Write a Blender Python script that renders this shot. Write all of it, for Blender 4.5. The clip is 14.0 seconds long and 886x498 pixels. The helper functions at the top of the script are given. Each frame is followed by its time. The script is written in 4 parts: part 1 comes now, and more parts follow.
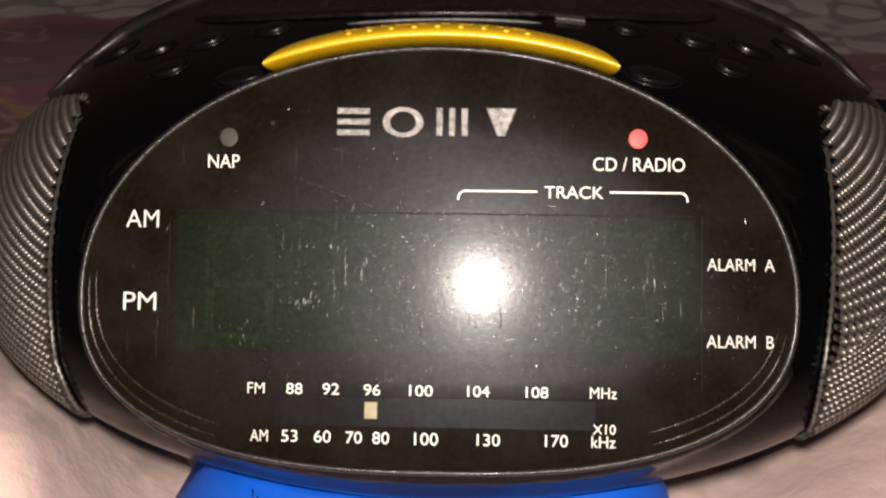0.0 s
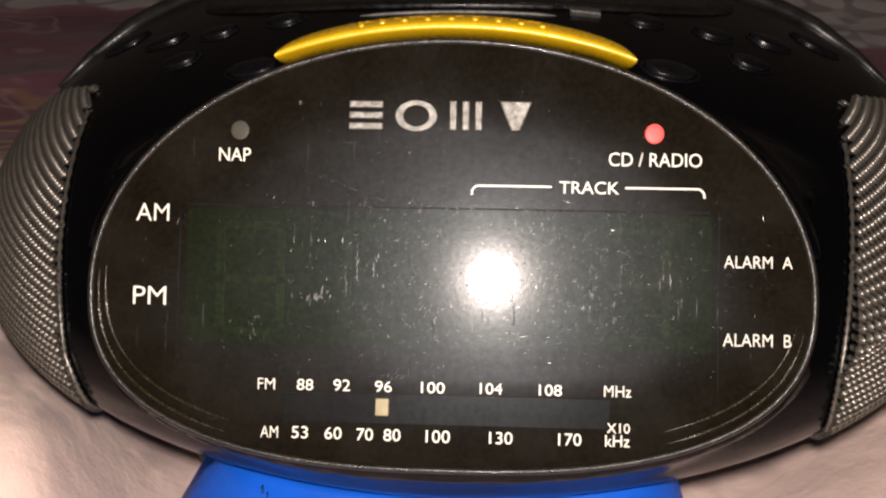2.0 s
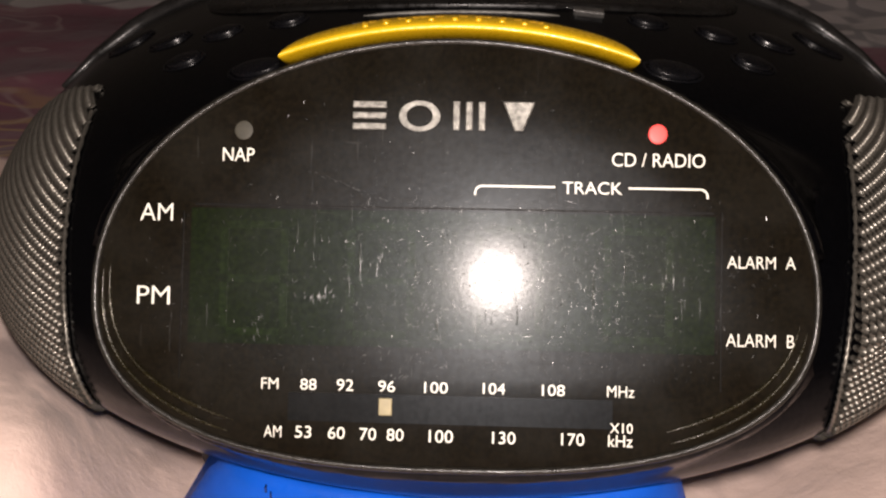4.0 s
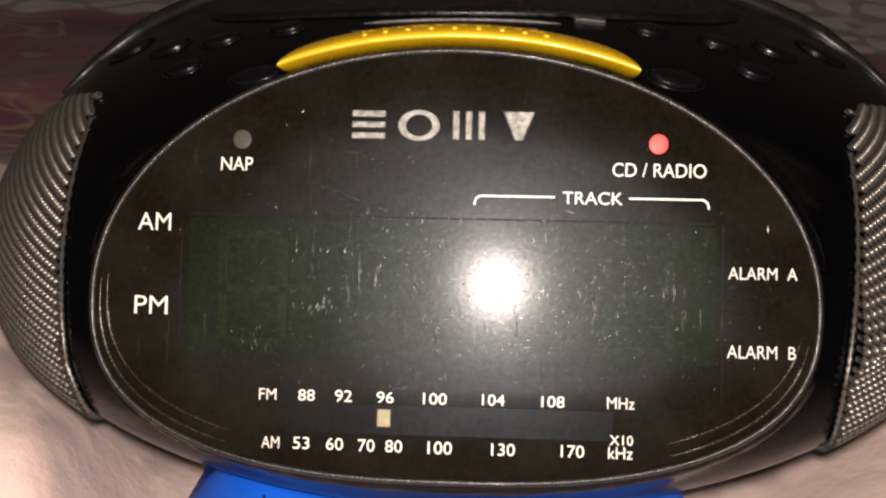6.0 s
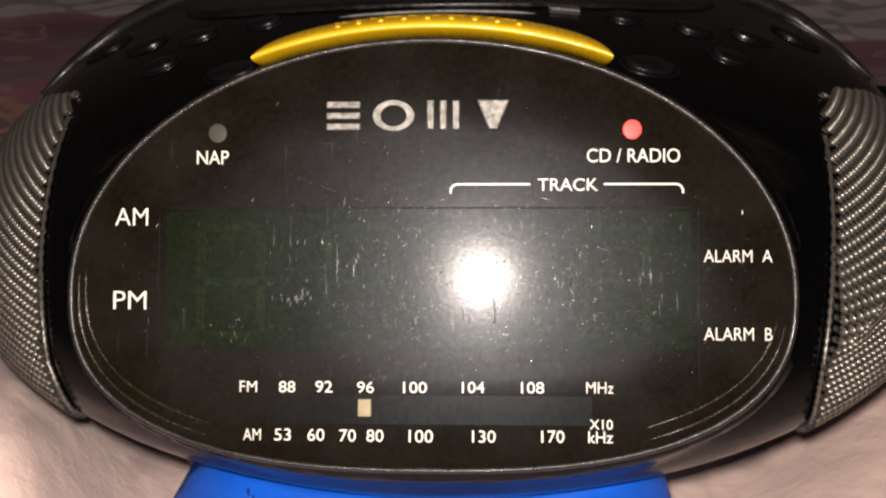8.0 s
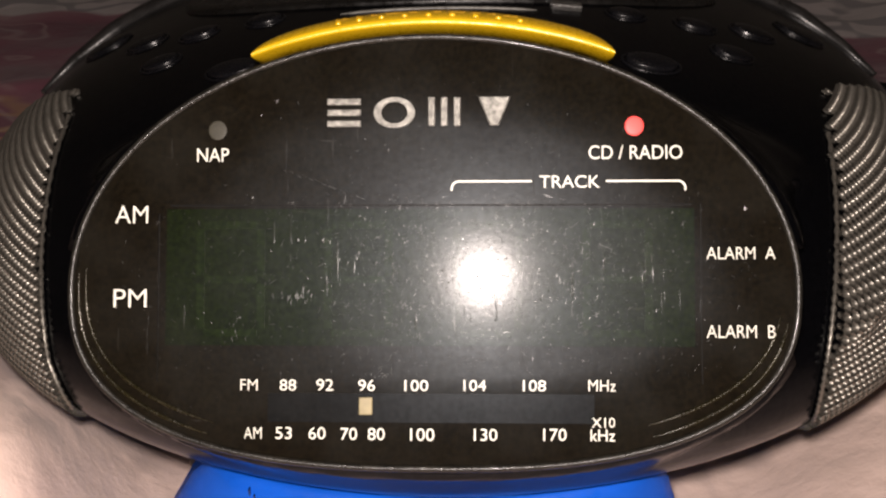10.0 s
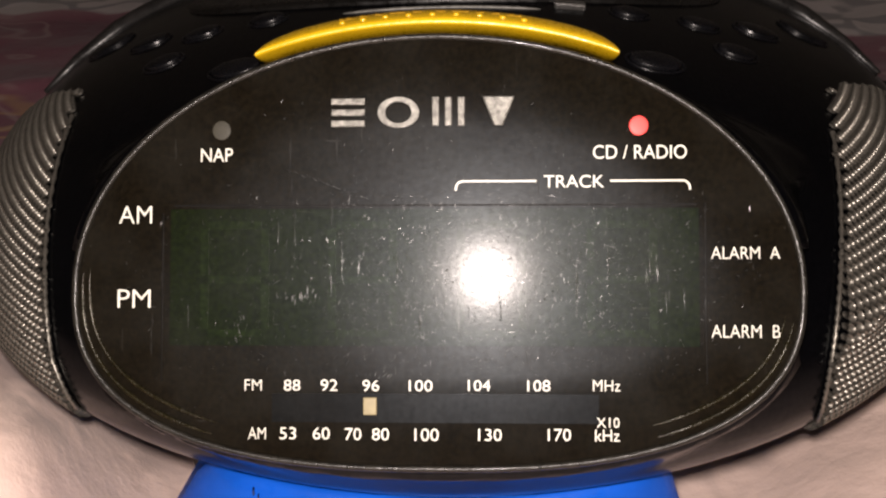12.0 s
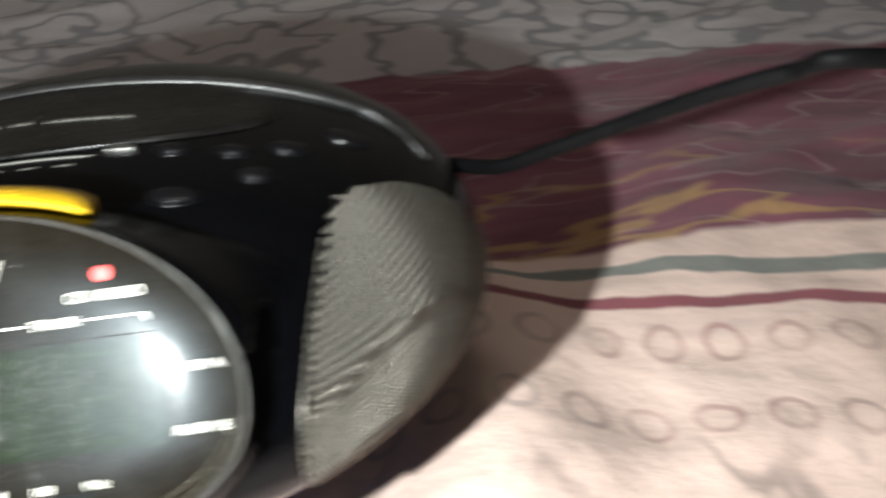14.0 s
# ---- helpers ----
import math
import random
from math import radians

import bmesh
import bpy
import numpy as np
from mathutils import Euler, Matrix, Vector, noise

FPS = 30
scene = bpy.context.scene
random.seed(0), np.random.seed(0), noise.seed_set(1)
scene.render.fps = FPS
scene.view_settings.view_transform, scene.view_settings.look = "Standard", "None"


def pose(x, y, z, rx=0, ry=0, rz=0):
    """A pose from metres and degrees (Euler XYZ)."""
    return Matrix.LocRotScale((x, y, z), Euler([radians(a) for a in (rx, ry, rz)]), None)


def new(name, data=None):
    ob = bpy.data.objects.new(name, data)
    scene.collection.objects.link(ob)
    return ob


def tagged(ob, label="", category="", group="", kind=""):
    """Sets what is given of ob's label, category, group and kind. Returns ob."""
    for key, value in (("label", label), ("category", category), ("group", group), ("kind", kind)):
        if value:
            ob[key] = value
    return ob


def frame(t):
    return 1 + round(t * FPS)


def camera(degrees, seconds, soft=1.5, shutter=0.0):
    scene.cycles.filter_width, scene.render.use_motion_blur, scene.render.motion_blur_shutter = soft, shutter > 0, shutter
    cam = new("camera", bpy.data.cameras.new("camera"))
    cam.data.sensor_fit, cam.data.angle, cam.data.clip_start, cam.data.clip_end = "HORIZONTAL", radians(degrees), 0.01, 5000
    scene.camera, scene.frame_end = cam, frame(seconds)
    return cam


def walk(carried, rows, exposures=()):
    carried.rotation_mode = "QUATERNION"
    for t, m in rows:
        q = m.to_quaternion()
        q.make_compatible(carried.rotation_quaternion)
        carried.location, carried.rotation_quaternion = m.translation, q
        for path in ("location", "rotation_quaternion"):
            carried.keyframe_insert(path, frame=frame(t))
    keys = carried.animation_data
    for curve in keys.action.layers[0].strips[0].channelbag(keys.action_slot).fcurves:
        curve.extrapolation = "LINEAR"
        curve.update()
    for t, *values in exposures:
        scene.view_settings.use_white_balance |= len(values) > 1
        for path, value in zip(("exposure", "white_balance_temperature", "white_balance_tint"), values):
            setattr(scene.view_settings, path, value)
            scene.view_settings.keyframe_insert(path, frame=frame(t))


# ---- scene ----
# ---- camera ----
cam = camera(44.5, 14.0, soft=2.3, shutter=0.95)
METRES, EYE, TILT, LEAN, TURN = 0.17, 0.2458, -31.0, 0.0, 0.0
ROWS = [
    (0.0, 0.0, 0.0, 0.0, -0.04, 1.94, -1.29),
    (0.5, -0.0029, 0.0126, 0.0048, 0.15, 1.98, -1.61),
    (1.0, -0.005, 0.0178, 0.0061, 0.45, 1.7, -1.63),
    (1.5, -0.004, 0.0193, 0.0039, 0.5, 1.63, -1.62),
    (2.0, -0.0035, 0.0174, 0.0041, 0.5, 1.54, -1.63),
    (2.5, -0.004, 0.0184, 0.0037, 0.58, 1.49, -1.66),
    (3.0, -0.003, 0.0168, 0.0038, 0.59, 1.46, -1.69),
    (5.5, -0.0053, 0.0157, 0.0095, 0.82, 1.5, -1.75),
    (6.0, 0.0006, 0.0241, 0.0151, 0.81, 1.65, -1.81),
    (6.5, 0.0129, 0.019, 0.0105, 0.54, 1.61, -1.53),
    (7.0, 0.0204, 0.0214, 0.0047, 0.42, 1.62, -1.01),
    (7.5, 0.0204, 0.023, 0.0019, 0.43, 1.59, -0.64),
    (8.0, 0.0205, 0.019, 0.0021, 0.41, 1.6, -0.56),
    (10.5, 0.0224, 0.0294, 0.0017, 0.59, 1.5, -0.44),
    (11.0, 0.0203, 0.0324, 0.0031, 0.61, 1.46, -0.4),
    (11.5, 0.0217, 0.027, 0.001, 0.62, 1.42, -0.39),
    (12.0, 0.0189, 0.0272, 0.0034, 0.64, 1.42, -0.42),
    (12.3, .0252, .0243, -.0063, .72, 1.456, -.6),
    (12.5, 0.054, 0.0229, -0.0081, 0.74, 1.35, -0.33),
    (12.7, .0949, -.0063, .0063, 1.0635, 1.3737, -.2059),
    (13.0, 0.2015, -0.093, 0.0224, 0.79, 0.39, 1.76),
    (13.2, .2655, -.1858, .0523, -.2113, .196, 2.385),
    (13.4, .3939, -.2864, .1097, -.0424, .3246, 3.263),
    (13.5, 0.436, -0.3298, 0.1228, -0.73, 1.02, 3.95),
    (13.7, .5507, -.3381, .1318, -.8664, 1.8317, 4.6465),
    (14.0, 0.749, -0.3468, 0.1329, -2.13, 1.45, 6.65),
]
EXPOSURES = [(0.0, -0.05, 6800, 18), (12.5, -0.05, 6800, 18), (13.0, 0.0, 6700, 18), (13.2, 0.1, 6600, 18), (13.5, 1.15, 6350, 16), (13.7, 1.42, 6100, 9), (14.0, 1.5, 5800, 0)]
walk(cam, [(t, pose(0, 0, EYE, TILT, LEAN, TURN) @ pose(METRES * x, METRES * y, METRES * z, 90 + pitch, roll, yaw)) for t, x, y, z, yaw, pitch, roll in ROWS], EXPOSURES)

# ---- light: a phone's flash close above the lens, in an otherwise dark room ----
world = bpy.data.worlds.new("night_room")
scene.world = world
world.use_nodes = True
world.node_tree.nodes["Background"].inputs[0].default_value = (1.0, 0.85, 0.7, 1)
world.node_tree.nodes["Background"].inputs[1].default_value = 0.02

# the radio's own frame: x across the face, f level towards its back, w up; origin at the middle of the face
RADIO = Matrix(((0.99933, 0.02685, -0.02503, -0.00165),
                (-0.02683, 0.99964, 0.00094, 0.21581),
                (0.02505, -0.00027, 0.99969, 0.12392),
                (0, 0, 0, 1)))
SLOPE = radians(32.2)
SS, CS = math.sin(SLOPE), math.cos(SLOPE)


def face(x, v, out=0.0):
    """A point given on the sloping face: x across, v up the slope, out towards the viewer."""
    return Vector((x, v * SS - out * CS, v * CS + out * SS))


flash = new("phone_flash", bpy.data.lights.new("phone_flash", "POINT"))
flash.data.energy = 5.1
flash.data.color = (1.0, 0.93, 0.86)
flash.data.shadow_soft_size = 0.006
flash.location = RADIO @ face(0.0105, -0.0006, 0.246)


# ---- materials ----
def nodes_of(name):
    m = bpy.data.materials.new(name)
    m.use_nodes = True
    return m, m.node_tree.nodes, m.node_tree.links, m.node_tree.nodes["Principled BSDF"]


def tex(ns, ls, kind, scale, detail=4.0, coord="Object", stretch=(1, 1, 1)):
    tc = ns.new("ShaderNodeTexCoord")
    mp = ns.new("ShaderNodeMapping")
    mp.inputs["Scale"].default_value = stretch
    ls.new(tc.outputs[coord], mp.inputs["Vector"])
    t = ns.new("ShaderNodeTexNoise" if kind == "noise" else "ShaderNodeTexVoronoi")
    t.inputs["Scale"].default_value = scale
    if kind == "noise":
        t.inputs["Detail"].default_value = detail
    ls.new(mp.outputs[0], t.inputs["Vector"])
    return t


def ramp(ns, ls, src, stops):
    r = ns.new("ShaderNodeValToRGB")
    el = r.color_ramp.elements
    while len(el) < len(stops):
        el.new(0.5)
    for e, (p, c) in zip(el, stops):
        e.position = p
        e.color = (c, c, c, 1) if isinstance(c, (int, float)) else (*c, 1)
    ls.new(src, r.inputs[0])
    return r.outputs[0]


def plastic(name, color, rough=0.3, vary=0.35, scale=60, bump=0.02, metal=0.0, coat=0.0, spec=0.5, rough_span=0.12):
    m, ns, ls, b = nodes_of(name)
    n1 = tex(ns, ls, "noise", scale, 6)
    lo = tuple(c * (1 - vary) for c in color)
    hi = tuple(min(1, c * (1 + vary)) for c in color)
    ls.new(ramp(ns, ls, n1.outputs[0], [(0.3, lo), (0.7, hi)]), b.inputs["Base Color"])
    n2 = tex(ns, ls, "noise", scale * 9, 4)
    ls.new(ramp(ns, ls, n2.outputs[0], [(0.35, max(0.02, rough - rough_span)), (0.7, rough + rough_span)]), b.inputs["Roughness"])
    b.inputs["Metallic"].default_value = metal
    b.inputs["Coat Weight"].default_value = coat
    b.inputs["Coat Roughness"].default_value = 0.08
    b.inputs["Specular IOR Level"].default_value = spec
    if bump:
        bp = ns.new("ShaderNodeBump")
        bp.inputs["Strength"].default_value = bump
        bp.inputs["Distance"].default_value = 0.001
        ls.new(n2.outputs[0], bp.inputs["Height"])
        ls.new(bp.outputs[0], b.inputs["Normal"])
    return m


def math_node(ns, ls, op, a, b=None):
    n = ns.new("ShaderNodeMath")
    n.operation = op
    for k, v in ((0, a), (1, b)):
        if v is None:
            continue
        if isinstance(v, (int, float)):
            n.inputs[k].default_value = v
        else:
            ls.new(v, n.inputs[k])
    return n.outputs[0]


def mix_color(ns, ls, fac, a, b):
    n = ns.new("ShaderNodeMix")
    n.data_type = "RGBA"
    for k, v in ((0, fac), (6, a), (7, b)):
        if isinstance(v, tuple):
            n.inputs[k].default_value = (*v, 1)
        elif isinstance(v, (int, float)):
            n.inputs[k].default_value = v
        else:
            ls.new(v, n.inputs[k])
    return n.outputs[2]


def panel_material(name, color, rough, coat=0.10, spec=0.115, film_most=0.22, worn=1.0):
    """Smoked plastic, worn: fine scratches and dust that scatter the light."""
    m, ns, ls, b = nodes_of(name)
    grain = tex(ns, ls, "noise", 900, 3)
    cloud = tex(ns, ls, "noise", 28, 5)
    dust = tex(ns, ls, "voronoi", 420)
    specks = ramp(ns, ls, dust.outputs["Distance"], [(0.03, 1.0), (0.09, 0.0)])
    where = ramp(ns, ls, cloud.outputs[0], [(0.40, 0.0), (0.58, 1.0)])
    spot = math_node(ns, ls, "MULTIPLY", specks, where)
    scr1 = tex(ns, ls, "noise", 60, 3, stretch=(14, 1.0, 1.2))
    scr2 = tex(ns, ls, "noise", 75, 3, stretch=(1.0, 9, 9))
    s1 = ramp(ns, ls, scr1.outputs[0], [(0.69, 0.0), (0.72, 1.0)])
    s2 = ramp(ns, ls, scr2.outputs[0], [(0.72, 0.0), (0.75, 1.0)])
    scratch = math_node(ns, ls, "MULTIPLY", math_node(ns, ls, "MAXIMUM", s1, s2), where)
    marks = math_node(ns, ls, "MAXIMUM", math_node(ns, ls, "MULTIPLY", spot, 0.7), math_node(ns, ls, "MULTIPLY", scratch, 0.35))
    marks = math_node(ns, ls, "MULTIPLY", marks, worn)
    base = ramp(ns, ls, grain.outputs[0], [(0.3, tuple(c * 0.6 for c in color)), (0.75, tuple(c * 1.5 for c in color))])
    haze = tex(ns, ls, "noise", 55, 7)
    film = ramp(ns, ls, haze.outputs[0], [(0.42, 0.0), (0.72, film_most)])
    base = mix_color(ns, ls, film, base, (0.030, 0.029, 0.024))
    ls.new(mix_color(ns, ls, math_node(ns, ls, "MULTIPLY", marks, 0.2), base, (0.20, 0.19, 0.17)), b.inputs["Base Color"])
    r = ramp(ns, ls, cloud.outputs[0], [(0.3, rough - 0.05), (0.7, rough + 0.07)])
    ls.new(math_node(ns, ls, "ADD", r, math_node(ns, ls, "MULTIPLY", marks, 0.3)), b.inputs["Roughness"])
    # wiped smudges and hairline swirls in the gloss
    smear = tex(ns, ls, "noise", 750, 4, stretch=(1.0, 0.8, 1.2))
    swirl = tex(ns, ls, "noise", 260, 3, stretch=(4.0, 1.0, 1.0))
    wipe = ramp(ns, ls, math_node(ns, ls, "ADD", math_node(ns, ls, "MULTIPLY", smear.outputs[0], 0.65), math_node(ns, ls, "MULTIPLY", swirl.outputs[0], 0.35)), [(0.38, 0.80), (0.62, 1.20)])
    b.inputs["Coat Weight"].default_value = coat * 1.08
    b.inputs["Coat Roughness"].default_value = 0.16
    ls.new(math_node(ns, ls, "MULTIPLY", math_node(ns, ls, "ADD", math_node(ns, ls, "MULTIPLY", wipe, 0.75), 0.25), spec), b.inputs["Specular IOR Level"])
    b.inputs["Specular Tint"].default_value = (0.80, 0.91, 1.0, 1)
    bp = ns.new("ShaderNodeBump")
    bp.inputs["Strength"].default_value = 0.55
    bp.inputs["Distance"].default_value = 0.00012
    ls.new(math_node(ns, ls, "ADD", math_node(ns, ls, "MULTIPLY", marks, 0.8), math_node(ns, ls, "MULTIPLY", grain.outputs[0], 0.12)), bp.inputs["Height"])
    ls.new(bp.outputs[0], b.inputs["Normal"])
    ls.new(bp.outputs[0], b.inputs["Coat Normal"])
    return m


MAT_SHELL = panel_material("black_gloss_plastic", (0.0012, 0.0012, 0.0017), 0.18, coat=0.0, spec=0.22, film_most=0.0, worn=0.0)
MAT_RIDGE = plastic("dusty_black_plastic", (0.016, 0.015, 0.0145), 0.38, vary=0.5, scale=150, bump=0.05)
MAT_TAB = plastic("shiny_grey_plastic", (0.07, 0.068, 0.064), 0.20, scale=300, vary=0.4, bump=0.05, metal=0.3)
MAT_LID = plastic("dusty_lid_plastic", (0.0065, 0.0060, 0.0055), 0.34, vary=0.7, scale=40, bump=0.05, spec=0.35)
MAT_BUTTON = plastic("black_button_plastic", (0.004, 0.004, 0.005), 0.28, scale=200, bump=0.02, spec=0.32, rough_span=0.05)
MAT_PANEL = panel_material("smoked_face_plastic", (0.0066, 0.0049, 0.0027), 0.35)
MAT_LCD = panel_material("dark_green_display", (0.0052, 0.0080, 0.0016), 0.35, film_most=0.18)
MAT_GHOST = panel_material("ghost_green_segment", (0.0072, 0.0122, 0.0024), 0.35, film_most=0.18)
MAT_SLOTFACE = panel_material("tuning_scale_plastic", (0.0036, 0.0031, 0.0026), 0.35, coat=0.07, spec=0.105, film_most=0.12)
MAT_RIM = plastic("clear_grey_rim", (0.015, 0.0138, 0.011), 0.34, scale=300, vary=0.6, bump=0.15, coat=0.08, spec=0.4)
MAT_EDGE = plastic("window_edge_plastic", (0.004, 0.0036, 0.003), 0.5, scale=300, bump=0, spec=0.12)
MAT_BEVEL = plastic("amber_bevel_plastic", (0.016, 0.013, 0.0042), 0.26, scale=200, bump=0.05, spec=0.5, metal=0.3)
MAT_PRINT = plastic("white_print", (0.78, 0.77, 0.68), 0.45, vary=0.08, scale=900, bump=0)
# scratches, paler than the panel so that they also pass for glints
MAT_SCRATCH = plastic("scuffed_glinting_plastic", (0.060, 0.061, 0.058), 0.30, vary=0.6, scale=300, bump=0, spec=0.45)
# for the faded print and for the highlight drawn before the lid
MAT_PALE = plastic("faded_print_and_glint", (0.15, 0.145, 0.13), 0.45, vary=0.4, scale=500, bump=0)
MAT_BADGE = plastic("worn_silver", (0.20, 0.195, 0.175), 0.45, vary=0.5, scale=700, bump=0.2, metal=0.6)
MAT_YELLOW = plastic("yellow_plastic", (0.78, 0.47, 0.010), 0.32, vary=0.12, scale=80, bump=0.05)
MAT_YELLOW_DARK = plastic("debossed_yellow", (0.36, 0.20, 0.008), 0.6, vary=0.2, scale=80, bump=0, spec=0.1)
MAT_GRILLE = plastic("grey_metal_mesh", (0.145, 0.134, 0.115), 0.34, vary=0.15, scale=300, bump=0.05, metal=0.65)
MAT_BLUE = plastic("blue_plastic", (0.002, 0.098, 0.60), 0.45, vary=0.14, scale=50, bump=0.06, spec=0.18)
MAT_BLUE_SEAM = plastic("blue_seam", (0.002, 0.016, 0.09), 0.5, vary=0.2, scale=50, bump=0)
MAT_SLOT = plastic("slot_black", (0.004, 0.005, 0.012), 0.6, scale=100, bump=0)
MAT_POINTER = plastic("cream_pointer", (0.30, 0.25, 0.13), 0.4, vary=0.15, scale=500, bump=0)
MAT_NAP = plastic("unlit_led", (0.033, 0.030, 0.019), 0.6, vary=0.15, scale=600, bump=0)
MAT_CABLE = plastic("black_cable_rubber", (0.0035, 0.0035, 0.004), 0.6, scale=150, bump=0.05, spec=0.10)
MAT_FOOT = plastic("grey_rubber_foot", (0.05, 0.047, 0.045), 0.7, scale=200, bump=0.1)
MAT_WALL = plastic("painted_wall", (0.55, 0.52, 0.47), 0.7, vary=0.06, scale=3, bump=0.1)
MAT_FLOOR = plastic("floor_wood", (0.20, 0.13, 0.08), 0.5, vary=0.3, scale=8, bump=0.1)
MAT_MATTRESS = plastic("mattress_ticking", (0.6, 0.57, 0.52), 0.8, vary=0.1, scale=30, bump=0.2)

m, ns, ls, b = nodes_of("lit_red_led")
b.inputs["Base Color"].default_value = (0.75, 0.06, 0.05, 1)
b.inputs["Emission Color"].default_value = (1.0, 0.10, 0.09, 1)
b.inputs["Emission Strength"].default_value = 0.75
MAT_RED = m


# glow of the fill lamp added on the ceiling
m, ns, ls, b = nodes_of("fill_lamp_glow")
b.inputs["Base Color"].default_value = (0.8, 0.78, 0.72, 1)
b.inputs["Emission Color"].default_value = (1.0, 0.88, 0.78, 1)
b.inputs["Emission Strength"].default_value = 2.4
MAT_SHADE = m


def bedspread_material():
    m, ns, ls, b = nodes_of("printed_cotton")
    geo = ns.new("ShaderNodeTexCoord")
    warp = ns.new("ShaderNodeTexNoise")
    warp.inputs["Scale"].default_value = 14
    warp.inputs["Detail"].default_value = 3
    ls.new(geo.outputs["Object"], warp.inputs["Vector"])
    sub = ns.new("ShaderNodeVectorMath")
    sub.operation = "SUBTRACT"
    ls.new(warp.outputs["Color"], sub.inputs[0])
    sub.inputs[1].default_value = (0.5, 0.5, 0.5)
    sc = ns.new("ShaderNodeVectorMath")
    sc.operation = "SCALE"
    ls.new(sub.outputs[0], sc.inputs[0])
    sc.inputs["Scale"].default_value = 0.016
    add = ns.new("ShaderNodeVectorMath")
    add.operation = "ADD"
    ls.new(geo.outputs["Object"], add.inputs[0])
    ls.new(sc.outputs[0], add.inputs[1])
    sep = ns.new("ShaderNodeSeparateXYZ")
    ls.new(add.outputs[0], sep.inputs[0])
    x, y = sep.outputs[0], sep.outputs[1]

    def M(op, a, c=None):
        return math_node(ns, ls, op, a, c)

    def noise_of(scale, stretch, detail=4.0):
        mp = ns.new("ShaderNodeMapping")
        mp.inputs["Scale"].default_value = stretch
        ls.new(add.outputs[0], mp.inputs["Vector"])
        t = ns.new("ShaderNodeTexNoise")
        t.inputs["Scale"].default_value = scale
        t.inputs["Detail"].default_value = detail
        ls.new(mp.outputs[0], t.inputs["Vector"])
        return t.outputs[0]

    yr = M("ADD", y, M("MULTIPLY", M("SUBTRACT", x, 0.17), 0.11))

    def stripe(centre, half, soft=0.0012):
        d = M("ABSOLUTE", M("SUBTRACT", yr, centre))
        n = ns.new("ShaderNodeMapRange")
        n.inputs["From Min"].default_value = half + soft
        n.inputs["From Max"].default_value = half - soft
        ls.new(d, n.inputs["Value"])
        return n.outputs[0]

    def above(edge, soft=0.003):
        n = ns.new("ShaderNodeMapRange")
        n.inputs["From Min"].default_value = edge - soft
        n.inputs["From Max"].default_value = edge + soft
        ls.new(yr, n.inputs["Value"])
        return n.outputs[0]

    cream = ramp(ns, ls, noise_of(6, (1, 1.6, 1), 6), [(0.3, (0.82, 0.61, 0.53)), (0.7, (0.95, 0.735, 0.645))])
    # soft grey-violet strokes across the cream part
    strokes = ramp(ns, ls, noise_of(9, (0.7, 2.6, 1), 4), [(0.55, 0.0), (0.70, 0.42)])
    cream = mix_color(ns, ls, strokes, cream, (0.34, 0.27, 0.27))
    # looser brush marks on the part nearest the edge of the bed
    brush = M("ABSOLUTE", M("SUBTRACT", noise_of(11, (1.7, 0.8, 1), 3), 0.5))
    nq = ns.new("ShaderNodeMapRange")
    nq.inputs["From Min"].default_value = 0.045
    nq.inputs["From Max"].default_value = 0.012
    ls.new(brush, nq.inputs["Value"])
    near = M("MULTIPLY", M("MULTIPLY", nq.outputs[0], M("SUBTRACT", 1.0, above(0.300, 0.02))), ramp(ns, ls, noise_of(7, (1, 1, 1), 2), [(0.36, 0.05), (0.54, 0.60)]))
    cream = mix_color(ns, ls, near, cream, (0.27, 0.205, 0.195))
    # rows of hand-drawn rings
    rowpos = M("DIVIDE", M("SUBTRACT", M("ADD", y, M("MULTIPLY", M("SUBTRACT", x, 0.25), 0.11)), 0.335), 0.0545)
    row = M("FLOOR", rowpos)
    cy = M("MULTIPLY", M("SUBTRACT", M("FRACT", rowpos), 0.5), 0.0545)
    colpos = M("ADD", M("DIVIDE", x, 0.0286), M("MULTIPLY", row, 0.37))
    cx = M("MULTIPLY", M("SUBTRACT", M("FRACT", colpos), 0.5), 0.0286)
    rr = M("SQRT", M("ADD", M("POWER", M("ABSOLUTE", cx), 2.0), M("POWER", M("MULTIPLY", M("ABSOLUTE", cy), 0.78), 2.0)))
    ringd = M("ABSOLUTE", M("SUBTRACT", rr, M("ADD", 0.0062, M("MULTIPLY", noise_of(30, (1, 1, 1), 1), 0.004))))
    nr = ns.new("ShaderNodeMapRange")
    nr.inputs["From Min"].default_value = 0.0022
    nr.inputs["From Max"].default_value = 0.0010
    ls.new(ringd, nr.inputs["Value"])
    below = M("SUBTRACT", 1.0, above(0.388))
    ring = M("MULTIPLY", M("MULTIPLY", nr.outputs[0], M("MULTIPLY", below, M("GREATER_THAN", row, -1.5))), ramp(ns, ls, noise_of(25, (1, 1, 1), 2), [(0.3, 0.15), (0.6, 0.52)]))
    ringcol = mix_color(ns, ls, ramp(ns, ls, noise_of(10, (1, 1, 1), 2), [(0.42, 0.0), (0.58, 1.0)]), (0.33, 0.13, 0.13), (0.26, 0.21, 0.20))
    col = mix_color(ns, ls, ring, cream, ringcol)
    col = mix_color(ns, ls, stripe(0.401, 0.0046), col, (0.30, 0.10, 0.12))
    col = mix_color(ns, ls, stripe(0.433, 0.0068), col, (0.27, 0.27, 0.25))
